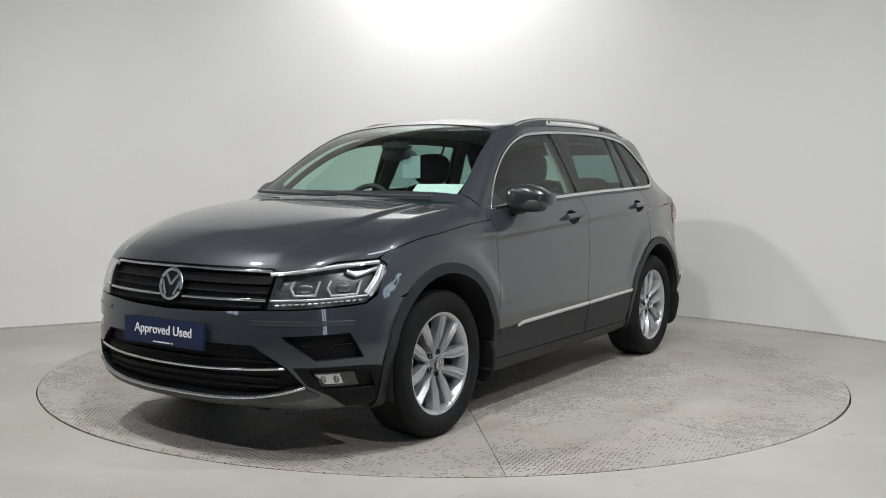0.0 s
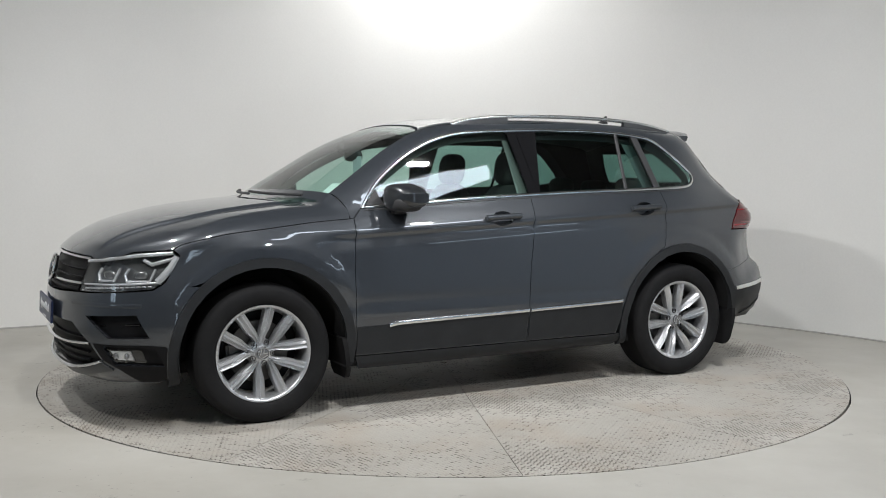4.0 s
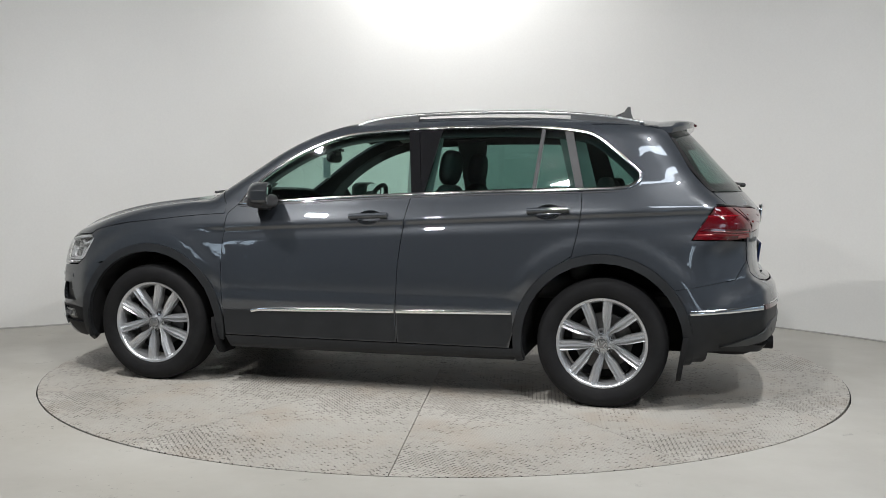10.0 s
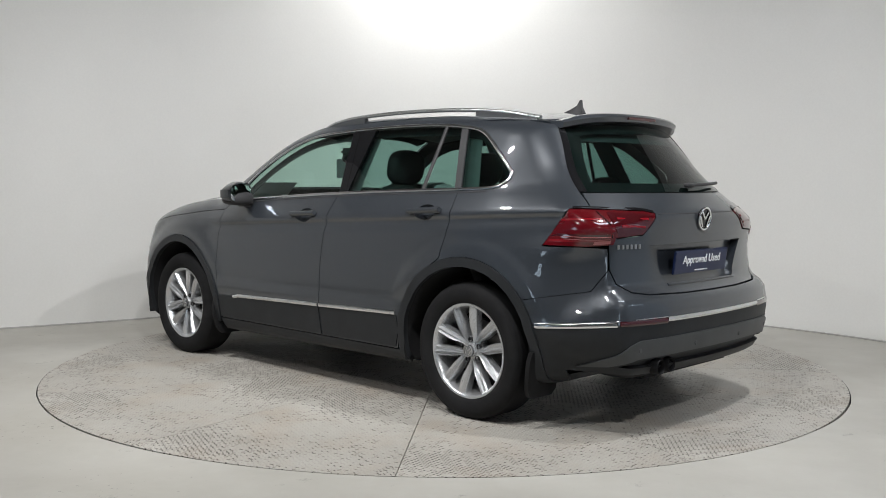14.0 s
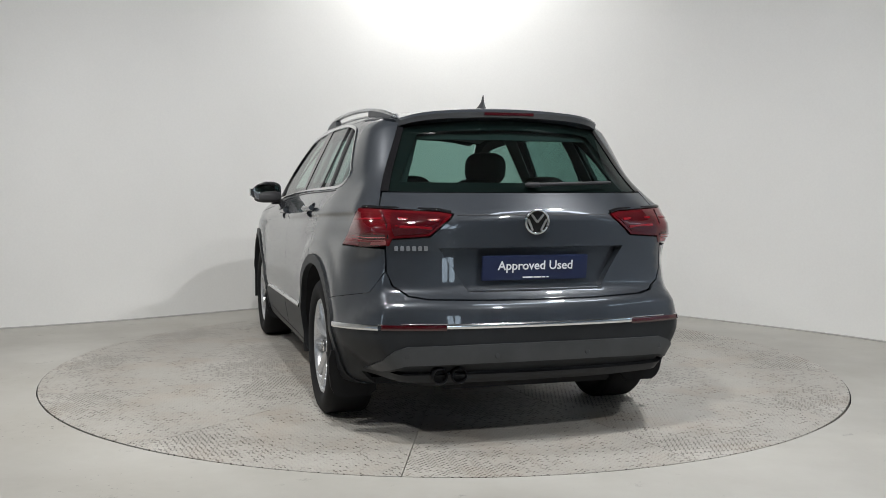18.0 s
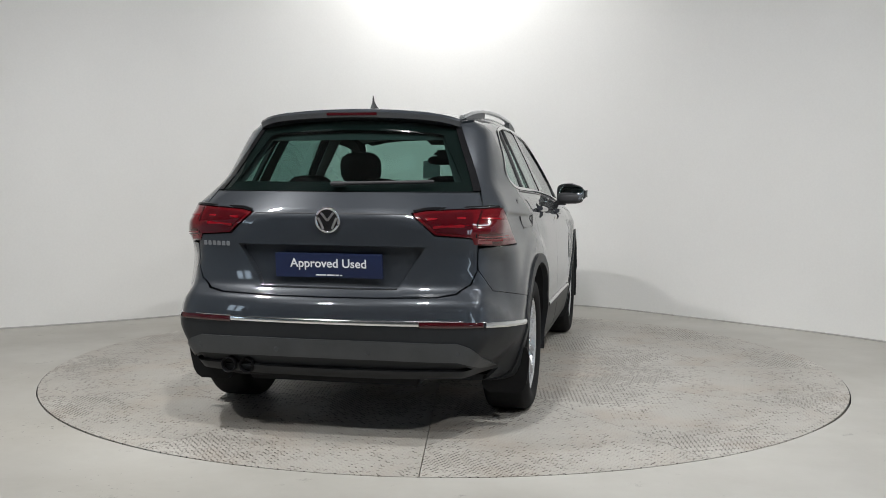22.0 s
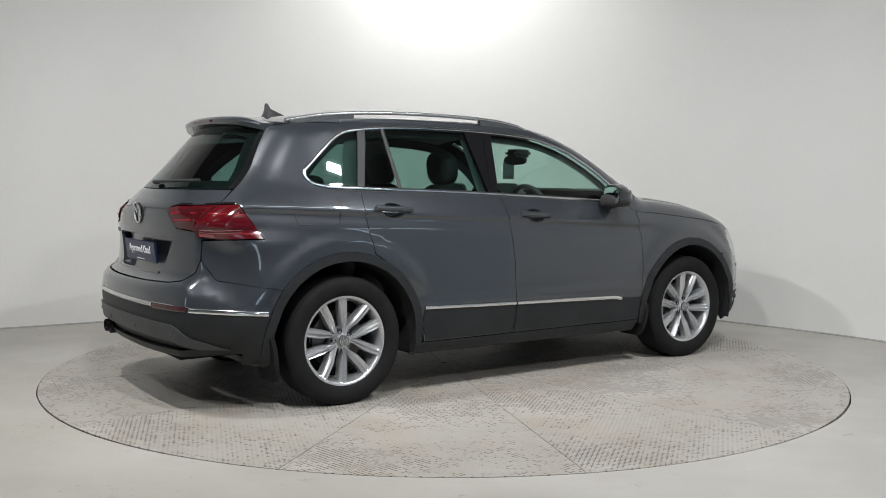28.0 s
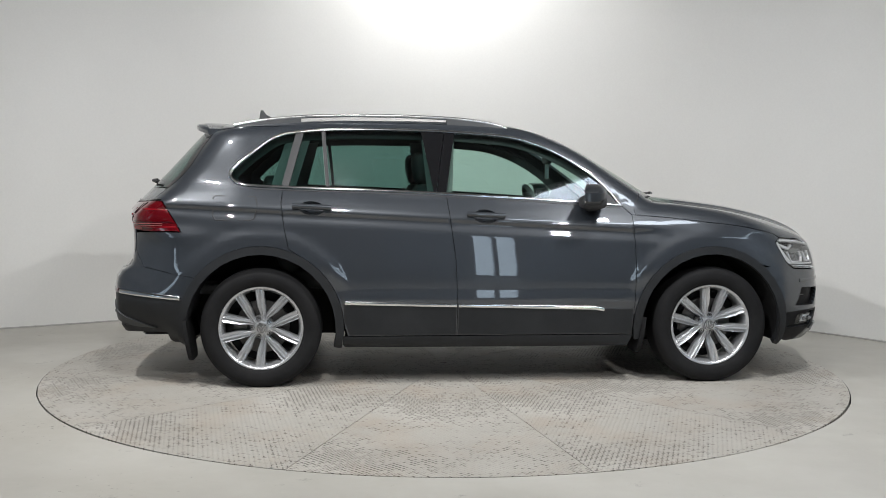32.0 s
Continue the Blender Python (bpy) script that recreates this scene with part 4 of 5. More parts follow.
bump_half = [(0.0, 0.672), (0.25, 0.673), (0.52, 0.679), (0.605, 0.692), (0.663, 0.733), (0.688, 0.797)]
BUMP_CUT = chain(S((-1.757, 0.522), (-1.85, 0.528)), R((0.80, 0.548), (0.70, 0.556), (0.45, 0.562), (0.2, 0.564), (0.0, 0.565)))
both_halves = lambda h: chain(h, (h * (1, -1, 1))[::-1][1:-1])
upper_half = chain(R(*bump_half), CORNER_CUT[::-1], S((-1.80, 0.6615)), S(*arch(RX, 0.475, 142, 160)), BUMP_CUT)
rear_bumper = panel("rear_bumper", both_halves(upper_half), "r", [PAINT, LINER], car, gap=0.0012)
DIFF = [(0.0, 0.486), (0.3, 0.485), (0.62, 0.478), (0.675, 0.458), (0.715, 0.41), (0.755, 0.345), (0.70, 0.352), (0.62, 0.388), (0.3, 0.396), (0.0, 0.397)]
LIP = [(0.0, 0.389), (0.3, 0.388), (0.60, 0.379), (0.68, 0.350), (0.64, 0.343), (0.3, 0.343), (0.0, 0.343)]
lower_half = chain(BUMP_CUT[::-1], S(*arch(RX, 0.475, 161, 192)), S((-1.86, 0.245)), R((0.76, 0.315), (0.6, 0.305), (0.3, 0.30), (0.0, 0.30)))
bumper_cladding = panel("bumper_cladding", both_halves(lower_half), "r", [CLAD, LINER], rear_bumper, gap=0.001, holes=[R(*LIP, *[(-y, z) for y, z in LIP[::-1][1:-1]])])
panel("diffuser_band", R(*DIFF, *[(-y, z) for y, z in DIFF[::-1][1:-1]]), "r", [GREYTRIM, LINER], rear_bumper, lift=0.009, depth=0.012)
panel("diffuser_recess", R(*LIP, *[(-y, z) for y, z in LIP[::-1][1:-1]]), "r", [CLAD], rear_bumper, lift=-0.022, depth=-0.022, back=False, gap=-0.001)

# nose: bumper with openings, grille
LOWER = [(-0.46, 0.512), (0.46, 0.512), (0.60, 0.42), (0.655, 0.345), (0.5, 0.295), (0.25, 0.278), (-0.25, 0.278), (-0.5, 0.295), (-0.655, 0.345), (-0.60, 0.42)]
POCKET = [(0.575, 0.552), (0.79, 0.567), (0.825, 0.46), (0.70, 0.452)]
FOG = [(0.675, 0.412), (0.80, 0.412), (0.835, 0.40), (0.84, 0.325), (0.71, 0.325)]


def front_pts(pts):
    """Front points by y and z, carried round the corner."""
    p = np.array(pts, float)
    return settle(np.stack([np.arctan2(p[:, 0], np.sqrt(np.maximum(1.02 ** 2 - 0.55 * p[:, 0] ** 2, 0.05)) - 0.0) * 0.95, p[:, 1]], 1), "f")


TOPN = F((0.0, 0.642), (0.25, 0.648), (0.47, 0.660), (0.6, 0.663))
nose_half = chain(TOPN, S(*dense([(1.94, 0.677), (1.868, 0.685), (1.818, 0.718), (1.70, 0.703)], 6)), S(*arch(FX, 0.475, 47, -12)), S((1.84, 0.235)), F((0.6, 0.232), (0.3, 0.222), (0.0, 0.22)))
nose_loop = chain(nose_half, (nose_half * (1, -1, 1))[::-1][1:-1])
mir = lambda pts: [(-y, z) for y, z in pts][::-1]
front_bumper = panel("front_bumper", nose_loop, "f", [PAINT, LINER], car, gap=0.001, holes=[F(*LOWER), F(*POCKET), F(*mir(POCKET)), F(*FOG), F(*mir(FOG))])
panel("bumper_cladding", chain(F((0.618, 0.425), (0.80, 0.427)), S((1.90, 0.427), (1.82, 0.422)), S(*arch(FX, 0.477, 7, -12)), S((1.84, 0.24)), F((0.74, 0.238), (0.72, 0.30), (0.665, 0.345))), "f", [GRILLEBLACK, LINER], front_bumper, sides=BOTH, holes=[F(*FOG)], lift=0.003, depth=0.006)
panel("lower_grille", F(*LOWER), "f", [GRILLEBLACK], front_bumper, lift=-0.035, depth=-0.034, back=False, gap=-0.001)
panel("air_pocket", F(*POCKET), "f", [GRILLEBLACK], front_bumper, lift=-0.03, depth=-0.029, back=False, gap=-0.001, sides=BOTH)
panel("fog_surround", F(*FOG), "f", [GRILLEBLACK], front_bumper, lift=-0.02, depth=-0.019, back=False, gap=-0.001, sides=BOTH)
GRILLE = [(0.0, 0.836), (0.3, 0.834), (0.505, 0.828), (0.515, 0.80), (0.50, 0.70), (0.485, 0.666), (0.25, 0.654), (0.0, 0.648)]
grille = panel("grille", F(*GRILLE, *mir(GRILLE[1:-1])), "f", [GRILLEBLACK, LINER], car, lift=-0.03, depth=-0.025, back=False)

# headlights
HEADLIGHT = chain(LAMP_TOP, LAMP_TIP, S(*dense([(1.745, 0.848), (1.81, 0.735), (1.87, 0.689), (1.94, 0.681)], 5)), F(*dense([(0.62, 0.667), (0.51, 0.664)], 4)))
headlight = panel("headlight", HEADLIGHT, "f", [HOUSING], car, sides=BOTH, lift=-0.05, depth=-0.045, back=False, gap=0.003)
panel("lens", HEADLIGHT, "f", [CLEAR], headlight, sides=BOTH, depth=0, gap=0.002, lift=0.001)

# tail lights
TL = chain(S((-1.795, 0.908), (-1.905, 1.08)), R((0.735, 1.08), (0.70, 1.078), (0.45, 1.068), (0.392, 1.058), (0.405, 1.04), (0.50, 0.960), (0.66, 0.948), (0.672, 0.915), (0.755, 0.908)))
tail_light = panel("tail_light", TL, "r", [REDLENS, LINER], car, sides=BOTH, lift=0.004, depth=0.02, gap=0.002)


# ---- wheels ----
def wheel_meshes():
    t = []
    R0 = 0.3495
    prof = [(0.238, 0.085), (0.252, 0.108), (0.285, 0.121), (0.315, 0.119), (0.333, 0.108), (0.345, 0.092), (R0, 0.07), (R0, -0.07), (0.345, -0.092), (0.333, -0.108), (0.30, -0.119), (0.252, -0.108), (0.238, -0.085)]
    bm = lathe(spline2(prof, 3).tolist(), 72)
    return bm


def simple_mesh(name, bm, mat, smooth=35):
    ob = part(name, bm, mat, None, smooth=smooth)
    me = ob.data
    bpy.data.objects.remove(ob)
    return me


TYRE = simple_mesh("tyre", wheel_meshes(), RUBBER, 40)
BARREL = simple_mesh("rim", lathe(spline2([(0.232, -0.09), (0.225, -0.05), (0.215, 0.0), (0.215, 0.05), (0.224, 0.085), (0.233, 0.098), (0.243, 0.101), (0.244, 0.094)], 3).tolist(), 72), ALLOY, 40)


def spoke_mesh():
    """One arm of the five twin spokes: it leaves the hub narrow, widens and folds to a ridge."""
    rows = [(0.040, 0.012, 0.066, 33.0), (0.07, 0.0155, 0.073, 26.5), (0.10, 0.0200, 0.080, 21.6), (0.125, 0.0245, 0.087, 18.8), (0.160, 0.0255, 0.092, 17.0), (0.20, 0.0262, 0.096, 16.2), (0.238, 0.0270, 0.098, 15.6)]
    bm = bmesh.new()
    rings = []
    for r, w, y, lean in rows:
        a = radians(lean)
        c, s = math.cos(a), math.sin(a)
        sec = [(-w, y - 0.05), (-w, y - 0.015), (-w * 0.8, y - 0.004), (-w * 0.25, y - 0.013), (w * 0.1, y), (w * 0.55, y - 0.016), (w * 0.9, y - 0.010), (w, y - 0.05)]
        rings.append([bm.verts.new((r * c - q * s, h, r * s + q * c)) for q, h in sec])
    for p, q in zip(rings, rings[1:]):
        for k in range(7):
            bm.faces.new((p[k], p[k + 1], q[k + 1], q[k]))
    return bm


SPOKE = simple_mesh("spoke", spoke_mesh(), ALLOY, 14)
_bm = spoke_mesh()
for _w in _bm.verts:
    _w.co.z = -_w.co.z
SPOKE_B = simple_mesh("spoke", _bm, ALLOY, 14)
HUB = simple_mesh("hub", lathe([(0.001, 0.068), (0.031, 0.068), (0.037, 0.052), (0.064, 0.0465), (0.070, 0.036), (0.072, 0.0), (0.001, 0.0)], 40), ALLOY, 30)
CAP = simple_mesh("centre_cap", lathe([(0.001, 0.083), (0.024, 0.083), (0.028, 0.081), (0.030, 0.074), (0.030, 0.066)], 32), HOUSING, 30)
CAPRING = simple_mesh("cap_ring", lathe([(0.0255, 0.082), (0.0265, 0.0855), (0.029, 0.0855), (0.031, 0.080)], 32), CHROME, 30)
BOLT = simple_mesh("wheel_bolt", lathe([(0.001, 0.0), (0.006, 0.0), (0.0065, -0.006), (0.011, -0.008), (0.0115, 0.0085), (0.0135, 0.0085), (0.0135, -0.012)], 12), BLACK, 30)
ROTOR = simple_mesh("brake_disc", lathe([(0.06, -0.01), (0.155, -0.01), (0.157, -0.014), (0.157, -0.034), (0.06, -0.034)], 48), STEEL, 30)
# shield widened to the rim, its dark face standing for shade between spokes
BACKING = simple_mesh("brake_shield", lathe([(0.001, -0.06), (0.212, -0.06), (0.212, -0.065), (0.001, -0.065)], 40), LINER, 30)
_bm = bmesh.new()
slab(_bm, (0.075, -0.055, -0.05), (0.168, 0.004, 0.05), 0.012)
CALIPER = simple_mesh("brake_caliper", _bm, STEEL, 30)


def bars(segs, width, depth, plane="xz"):
    """Flat strokes between pairs of points, as raised bars."""
    bm = bmesh.new()
    for (a, b), (c, d) in segs:
        v = Vector((c - a, d - b))
        l = v.length
        m = pose((a + c) / 2, 0, (b + d) / 2, 0, -math.degrees(math.atan2(v.y, v.x)), 0)
        slab(bm, (-l / 2, 0, -width / 2), (l / 2, depth, width / 2), min(width, depth) * 0.25, m)
    return bm


STROKES = [((-0.62, 0.72), (0.0, -0.05)), ((0.62, 0.72), (0.0, -0.05)), ((-0.92, 0.25), (-0.42, -0.85)), ((0.92, 0.25), (0.42, -0.85))]
CAPMARK = simple_mesh("cap_mark", bars([((a * 0.022, b * 0.022), (c * 0.022, d * 0.022)) for (a, b), (c, d) in STROKES], 0.0035, 0.0015), CHROME, 30)


def wheel(at, turn, twist):
    """turn: 0 for wheels whose outer face looks to +y, 180 for the others; twist: how far the wheel has rolled."""
    w = shared("wheel", HUB, car, pose(*at) @ pose(0, 0, 0, 0, 0, turn) @ pose(0, 0, 0, 0, twist, 0))
    shared("tyre", TYRE, w, pose(0, -0.012, 0))
    shared("rim", BARREL, w, pose(0, -0.012, 0))
    for k in range(5):
        shared("spoke", SPOKE, w, pose(0, -0.012, 0, 0, 72 * k, 0))
        shared("spoke", SPOKE_B, w, pose(0, -0.012, 0, 0, 72 * k, 0))
        a = radians(72 * k)
        shared("wheel_bolt", BOLT, w, pose(0.054 * math.cos(a), 0.049, 0.054 * math.sin(a)))
    shared("centre_cap", CAP, w)
    shared("cap_ring", CAPRING, w)
    shared("cap_mark", CAPMARK, w, pose(0, 0.083, 0))
    shared("brake_disc", ROTOR, w)
    shared("brake_shield", BACKING, w)
    shared("brake_caliper", CALIPER, w, pose(0, 0, 0, 0, -twist, 0))


for _x, _l, _r in ((FX + 0.005, -43, -27), (RX - 0.003, -9.5, 0)):
    wheel((_x, 0.768, 0.3485), 0, _l)
    wheel((_x, -0.768, 0.3485), 180, _r)

# wheel housings, floor pan
for _x in (FX, RX):
    for _s in (1, -1):
        bm = lathe([(0.43, 0.885), (0.43, 0.42), (0.02, 0.42)], 28, -14, 194)
        bmesh.ops.scale(bm, vec=(1, _s, 1), verts=bm.verts)
        bmesh.ops.translate(bm, vec=(_x, 0, 0.352), verts=bm.verts)
        part("arch_liner", bm, LINER, car, smooth=40)
bm = bmesh.new()
slab(bm, (-0.86, -0.72, 0.215), (0.86, 0.72, 0.26), 0.01)
slab(bm, (0.86, -0.42, 0.2), (2.05, 0.42, 0.27), 0.01)
slab(bm, (-2.1, -0.42, 0.25), (-0.86, 0.42, 0.33), 0.01)
part("floor_pan", bm, LINER, car)


# ---- fittings of the car ----
def blob(center, half, n=2.6, rings=14, segs=24):
    """A rounded box."""
    bm = bmesh.new()
    bmesh.ops.create_uvsphere(bm, u_segments=segs, v_segments=rings, radius=1.0)
    for v in bm.verts:
        d = v.co.normalized()
        k = (abs(d.x) ** n + abs(d.y) ** n + abs(d.z) ** n) ** (-1 / n)
        v.co = Vector([center[i] + half[i] * d[i] * k for i in range(3)])
    return bm


# door mirrors
for s in BOTH:
    door = front_door[0 if s > 0 else 1]
    bm = blob((0.590, 0.925 * s, 1.122), (0.080, 0.112, 0.072), 3.6)
    for v in bm.verts:
        k = (v.co.y * s - 0.925) / 0.105
        v.co.z -= 0.012 * max(k, 0) ** 2 + (0.030 * max(k, 0) if v.co.z > 1.135 else -0.034 * max(k, 0))
        v.co.x -= 0.03 * k
        if v.co.x < 0.545 - 0.03 * k:
            v.co.x = 0.545 - 0.03 * k
    mirror = part("door_mirror", bm, MIRRORCAP, door, "dark grey door mirror with a black foot", smooth=50)
    bm = blob((0.0, 0.0, 0.0), (0.003, 0.092, 0.057), 3.6, 10, 24)
    bmesh.ops.transform(bm, matrix=pose(0.542, 0.922 * s, 1.124, 0, 0, 14 * s), verts=bm.verts)
    part("mirror_glass", bm, MIRROR, mirror, smooth=50)
    bm = bmesh.new()
    slab(bm, (0.555, 0.80, 1.035), (0.65, 0.895, 1.085), 0.016, pose(0, 0, 0))
    bmesh.ops.scale(bm, vec=(1, s, 1), verts=bm.verts)
    part("mirror_foot", bm, BLACK, mirror, smooth=50)
    bm = blob((0.592, 0.910 * s, 1.088), (0.076, 0.095, 0.042), 3.2)
    part("mirror_base", bm, BLACK, mirror, smooth=50)

panel("mirror_triangle", S((0.775, 1.072), (0.70, 1.165), (0.655, 1.075)), "s", [BLACK, LINER], front_door, sides=BOTH, lift=0.002, depth=0.01)


# door handles
def handle(door, cx, cz, slope=-0.05):
    line = S(*[(cx + d, cz + slope * d) for d in np.linspace(-0.112, 0.112, 13)])
    return strip("handle", line, 0.026, 0.016, PAINT, door, BOTH, lift=0.016, sink=0.012, fine=0.02)


handle(front_door, -0.035, 1.003)
handle(rear_door, -1.045, 1.048)

# fuel flap, on the far side only
flap = [(-1.37, 1.11), (-1.60, 1.115), (-1.612, 1.10), (-1.612, 1.0), (-1.595, 0.975), (-1.40, 0.975), (-1.375, 0.985), (-1.355, 1.06)]
strip("fuel_flap_joint", S(*flap) * (1, -1, 1), 0.007, 0.0025, BLACK, car, closed=True)

# roof rails
for s in BOTH:
    top = spline2([(0.13, 0.552, 1.530), (0.02, 0.556, 1.560), (-0.2, 0.560, 1.585), (-0.6, 0.562, 1.598), (-1.0, 0.552, 1.594), (-1.3, 0.530, 1.572), (-1.52, 0.507, 1.535)], 5) * (1, s, 1)
    rail = part("roof_rail", tube(top.tolist(), 0.016, 10, flat=0.7), SATIN, car, "satin silver roof rail", smooth=60)
    for a, b in ((0.12, -0.24), (-1.12, -1.5)):
        xs = np.linspace(a, b, 8)
        up = np.stack([np.interp(xs, top[:, 0][::-1], top[:, k][::-1]) for k in range(3)], 1)
        lo = D(*[(x, abs(u[1])) for x, u in zip(xs, up)]) * (1, s, 1)
        verts, faces = [], []
        for u, l in zip(up, lo):
            for w in (-0.014, 0.014):
                verts += [(u[0], u[1] + w, u[2]), (l[0], l[1] + w * 1.2, l[2] - 0.01)]
        for i in range(7):
            k = 4 * i
            faces += [(k, k + 1, k + 5, k + 4), (k + 2, k + 3, k + 7, k + 6), (k, k + 4, k + 6, k + 2)]
        faces += [(0, 1, 3, 2), (28, 29, 31, 30)]
        raw("rail_foot", verts, faces, GREYTRIM, rail, smooth=40)

# shark fin aerial
bm = bmesh.new()
prof = [(-1.27, 0.0, 0.020), (-1.33, 0.022, 0.019), (-1.375, 0.042, 0.014), (-1.395, 0.072, 0.006), (-1.412, 0.072, 0.004), (-1.418, 0.03, 0.012), (-1.43, 0.0, 0.018)]
zr = float(D((-1.35, 0.0))[0, 2]) - 0.006
rows = []
for x, h, w in prof:
    rows.append([bm.verts.new((x, w * 1.3, zr)), bm.verts.new((x, w * 0.6, zr + h * 0.6 + 0.004)), bm.verts.new((x, 0, zr + h + 0.008)), bm.verts.new((x, -w * 0.6, zr + h * 0.6 + 0.004)), bm.verts.new((x, -w * 1.3, zr))])
for p, q in zip(rows, rows[1:]):
    for k in range(4):
        bm.faces.new((p[k], p[k + 1], q[k + 1], q[k]))
part("aerial", bm, BLACK, car, smooth=60)

# roof spoiler
ys = np.linspace(-0.525, 0.525, 25)
verts, faces = [], []
for y in ys:
    e = abs(y) / 0.525
    z0 = float(D((-1.61, min(abs(y), 0.50)))[0, 2])
    xe = -1.80 + 0.06 * e ** 2 + 0.06 * e ** 8
    ze = 1.556 - 0.026 * e ** 2 - 0.018 * e ** 8
    verts += [(-1.60, y, z0 + 0.002), (-1.70 + 0.03 * e ** 4, y, (z0 + ze) / 2 + 0.012 - 0.010 * e ** 6), (xe + 0.012, y, ze + 0.004), (xe, y, ze - 0.008), (xe + 0.010, y, ze - 0.034), (xe + 0.04, y, ze - 0.040), (xe + 0.075, y, ze - 0.058), (xe + 0.10, y, ze - 0.04)]
for i in range(len(ys) - 1):
    k, l = 8 * i, 8 * i + 8
    faces += [(k + j, k + j + 1, l + j + 1, l + j) for j in range(7)]
faces += [tuple(range(8)), tuple(range(8 * (len(ys) - 1), 8 * len(ys)))]
spoiler = raw("roof_spoiler", verts, faces, PAINT, tailgate, smooth=45)
bm = bmesh.new()
slab(bm, (-1.804, -0.13, 1.530), (-1.775, 0.13, 1.544), 0.003)
part("high_brake_light", bm, DARKRED, spoiler)

# bright strips and reflectors on the rear bumper
strip("bumper_strip", around(S((-1.795, 0.530)), R((0.74, 0.558))), 0.024, 0.008, CHROME, rear_bumper, BOTH, "chrome strip")
strip("bumper_strip", R(*[(y, 0.566) for y in np.linspace(0.45, -0.45, 16)]), 0.022, 0.008, CHROME, rear_bumper, (1,), "chrome strip")
strip("bumper_strip", R((0.74, 0.572), (0.6, 0.577), (0.45, 0.577)), 0.006, 0.007, CHROME, rear_bumper, BOTH, "chrome strip")
strip("reflector", R(*[(y, 0.560) for y in np.linspace(0.73, 0.452, 8)]), 0.024, 0.006, DARKRED, rear_bumper, BOTH, "red reflector")
for s in BOTH:
    for y in (0.62, 0.22):
        c = R((y, 0.43))[0] * (1, s, 1)
        bm = lathe([(0.001, 0.003), (0.010, 0.003), (0.012, 0.0)], 16)
        bmesh.ops.transform(bm, matrix=pose(c[0] - 0.008, c[1], c[2], 0, 0, 90), verts=bm.verts)
        part("parking_sensor", bm, GREYTRIM, rear_bumper, smooth=30)

# exhaust tips
for y in (0.385, 0.475):
    bm = lathe([(0.001, 0.03), (0.031, 0.03), (0.031, 0.004), (0.034, 0.0), (0.037, 0.004), (0.037, 0.16)], 24)
    bmesh.ops.transform(bm, matrix=pose(-2.235, y, 0.338, 0, 0, -90), verts=bm.verts)
    part("exhaust_tip", bm, GRILLEBLACK, car, "blackened exhaust tip", smooth=40)
bm = blob((-2.0, 0.40, 0.33), (0.14, 0.2, 0.07), 3.0)
part("silencer", bm, LINER, car, smooth=50)

# tail light inserts
panel("inner_lens", R((0.655, 1.066), (0.46, 1.056), (0.415, 1.046), (0.505, 0.972), (0.655, 0.960)), "r", [DARKRED], tail_light, sides=BOTH, lift=0.006, depth=0.002, back=False)
panel("outer_dark_band", chain(S((-1.822, 0.953), (-1.86, 0.968)), R((0.775, 0.968), (0.69, 0.970), (0.69, 0.955), (0.78, 0.952))), "r", [DARKRED], tail_light, sides=BOTH, lift=0.006, depth=0.002, back=False)
panel("clear_lens", R((0.685, 0.941), (0.745, 0.936), (0.745, 0.916), (0.685, 0.921)), "r", [PINK], tail_light, sides=BOTH, lift=0.006, depth=0.002, back=False)
strip("lamp_brow", chain(S((-1.915, 1.088)), R((0.74, 1.089), (0.70, 1.086), (0.45, 1.078), (0.395, 1.066))), 0.018, 0.006, GLOSSBLACK, tail_light, BOTH)
for i in range(2):
    strip("light_bar", R((0.63, 1.035 - 0.034 * i), (0.46 + 0.03 * i, 1.03 - 0.034 * i)), 0.012, 0.002, GUIDERED, tail_light, BOTH, lift=0.006)
for _z, _x, _w in ((1.030, -1.872, 0.010), (0.932, -1.822, 0.012)):
    strip("light_guide", around(S((_x, _z)), R((0.70, _z + 0.006))), _w, 0.0012, GUIDERED, tail_light, BOTH, lift=0.004)
for _z in (0.953, 0.941):
    strip("light_rib", around(S((-1.90, _z)), R((0.69, _z + 0.002))), 0.003, 0.003, PINK, tail_light, BOTH, lift=0.006)
strip("light_split", R((0.694, 1.070), (0.684, 1.01), (0.680, 0.95)), 0.006, 0.003, GLOSSBLACK, tail_light, BOTH, lift=0.005)


# lettering, badge and plates
def lettering(text, height, depth=0.002):
    cu = bpy.data.curves.new("text", "FONT")
    cu.body, cu.size, cu.extrude, cu.align_x, cu.align_y, cu.resolution_u = text, height, depth / 2, "CENTER", "CENTER", 3
    cu.offset = height * 0.012
    ob = new("text", cu)
    me = bpy.data.meshes.new_from_object(ob)
    bpy.data.objects.remove(ob)
    return me


def plate(parent, m):
    """The plate stands in the xz plane of m, its face to -y."""
    bm = bmesh.new()
    slab(bm, (-0.26, -0.006, -0.0575), (0.26, 0.006, 0.0575), 0.003, m)
    p = part("plate", bm, NAVY, parent, "navy plate with white lettering", smooth=30)
    me = lettering("Approved Used", 0.058)
    me.materials.append(WHITE)
    shared("lettering", me, p, m @ pose(0, -0.0075, 0.010, 90))
    bm = bmesh.new()
    for x0, x1 in ((-0.062, -0.012), (-0.008, 0.03), (0.034, 0.05), (0.056, 0.066)):
        slab(bm, (x0, -0.0085, -0.047), (x1, -0.0065, -0.041), 0, m)
    part("small_print", bm, WHITE, p)
    return p


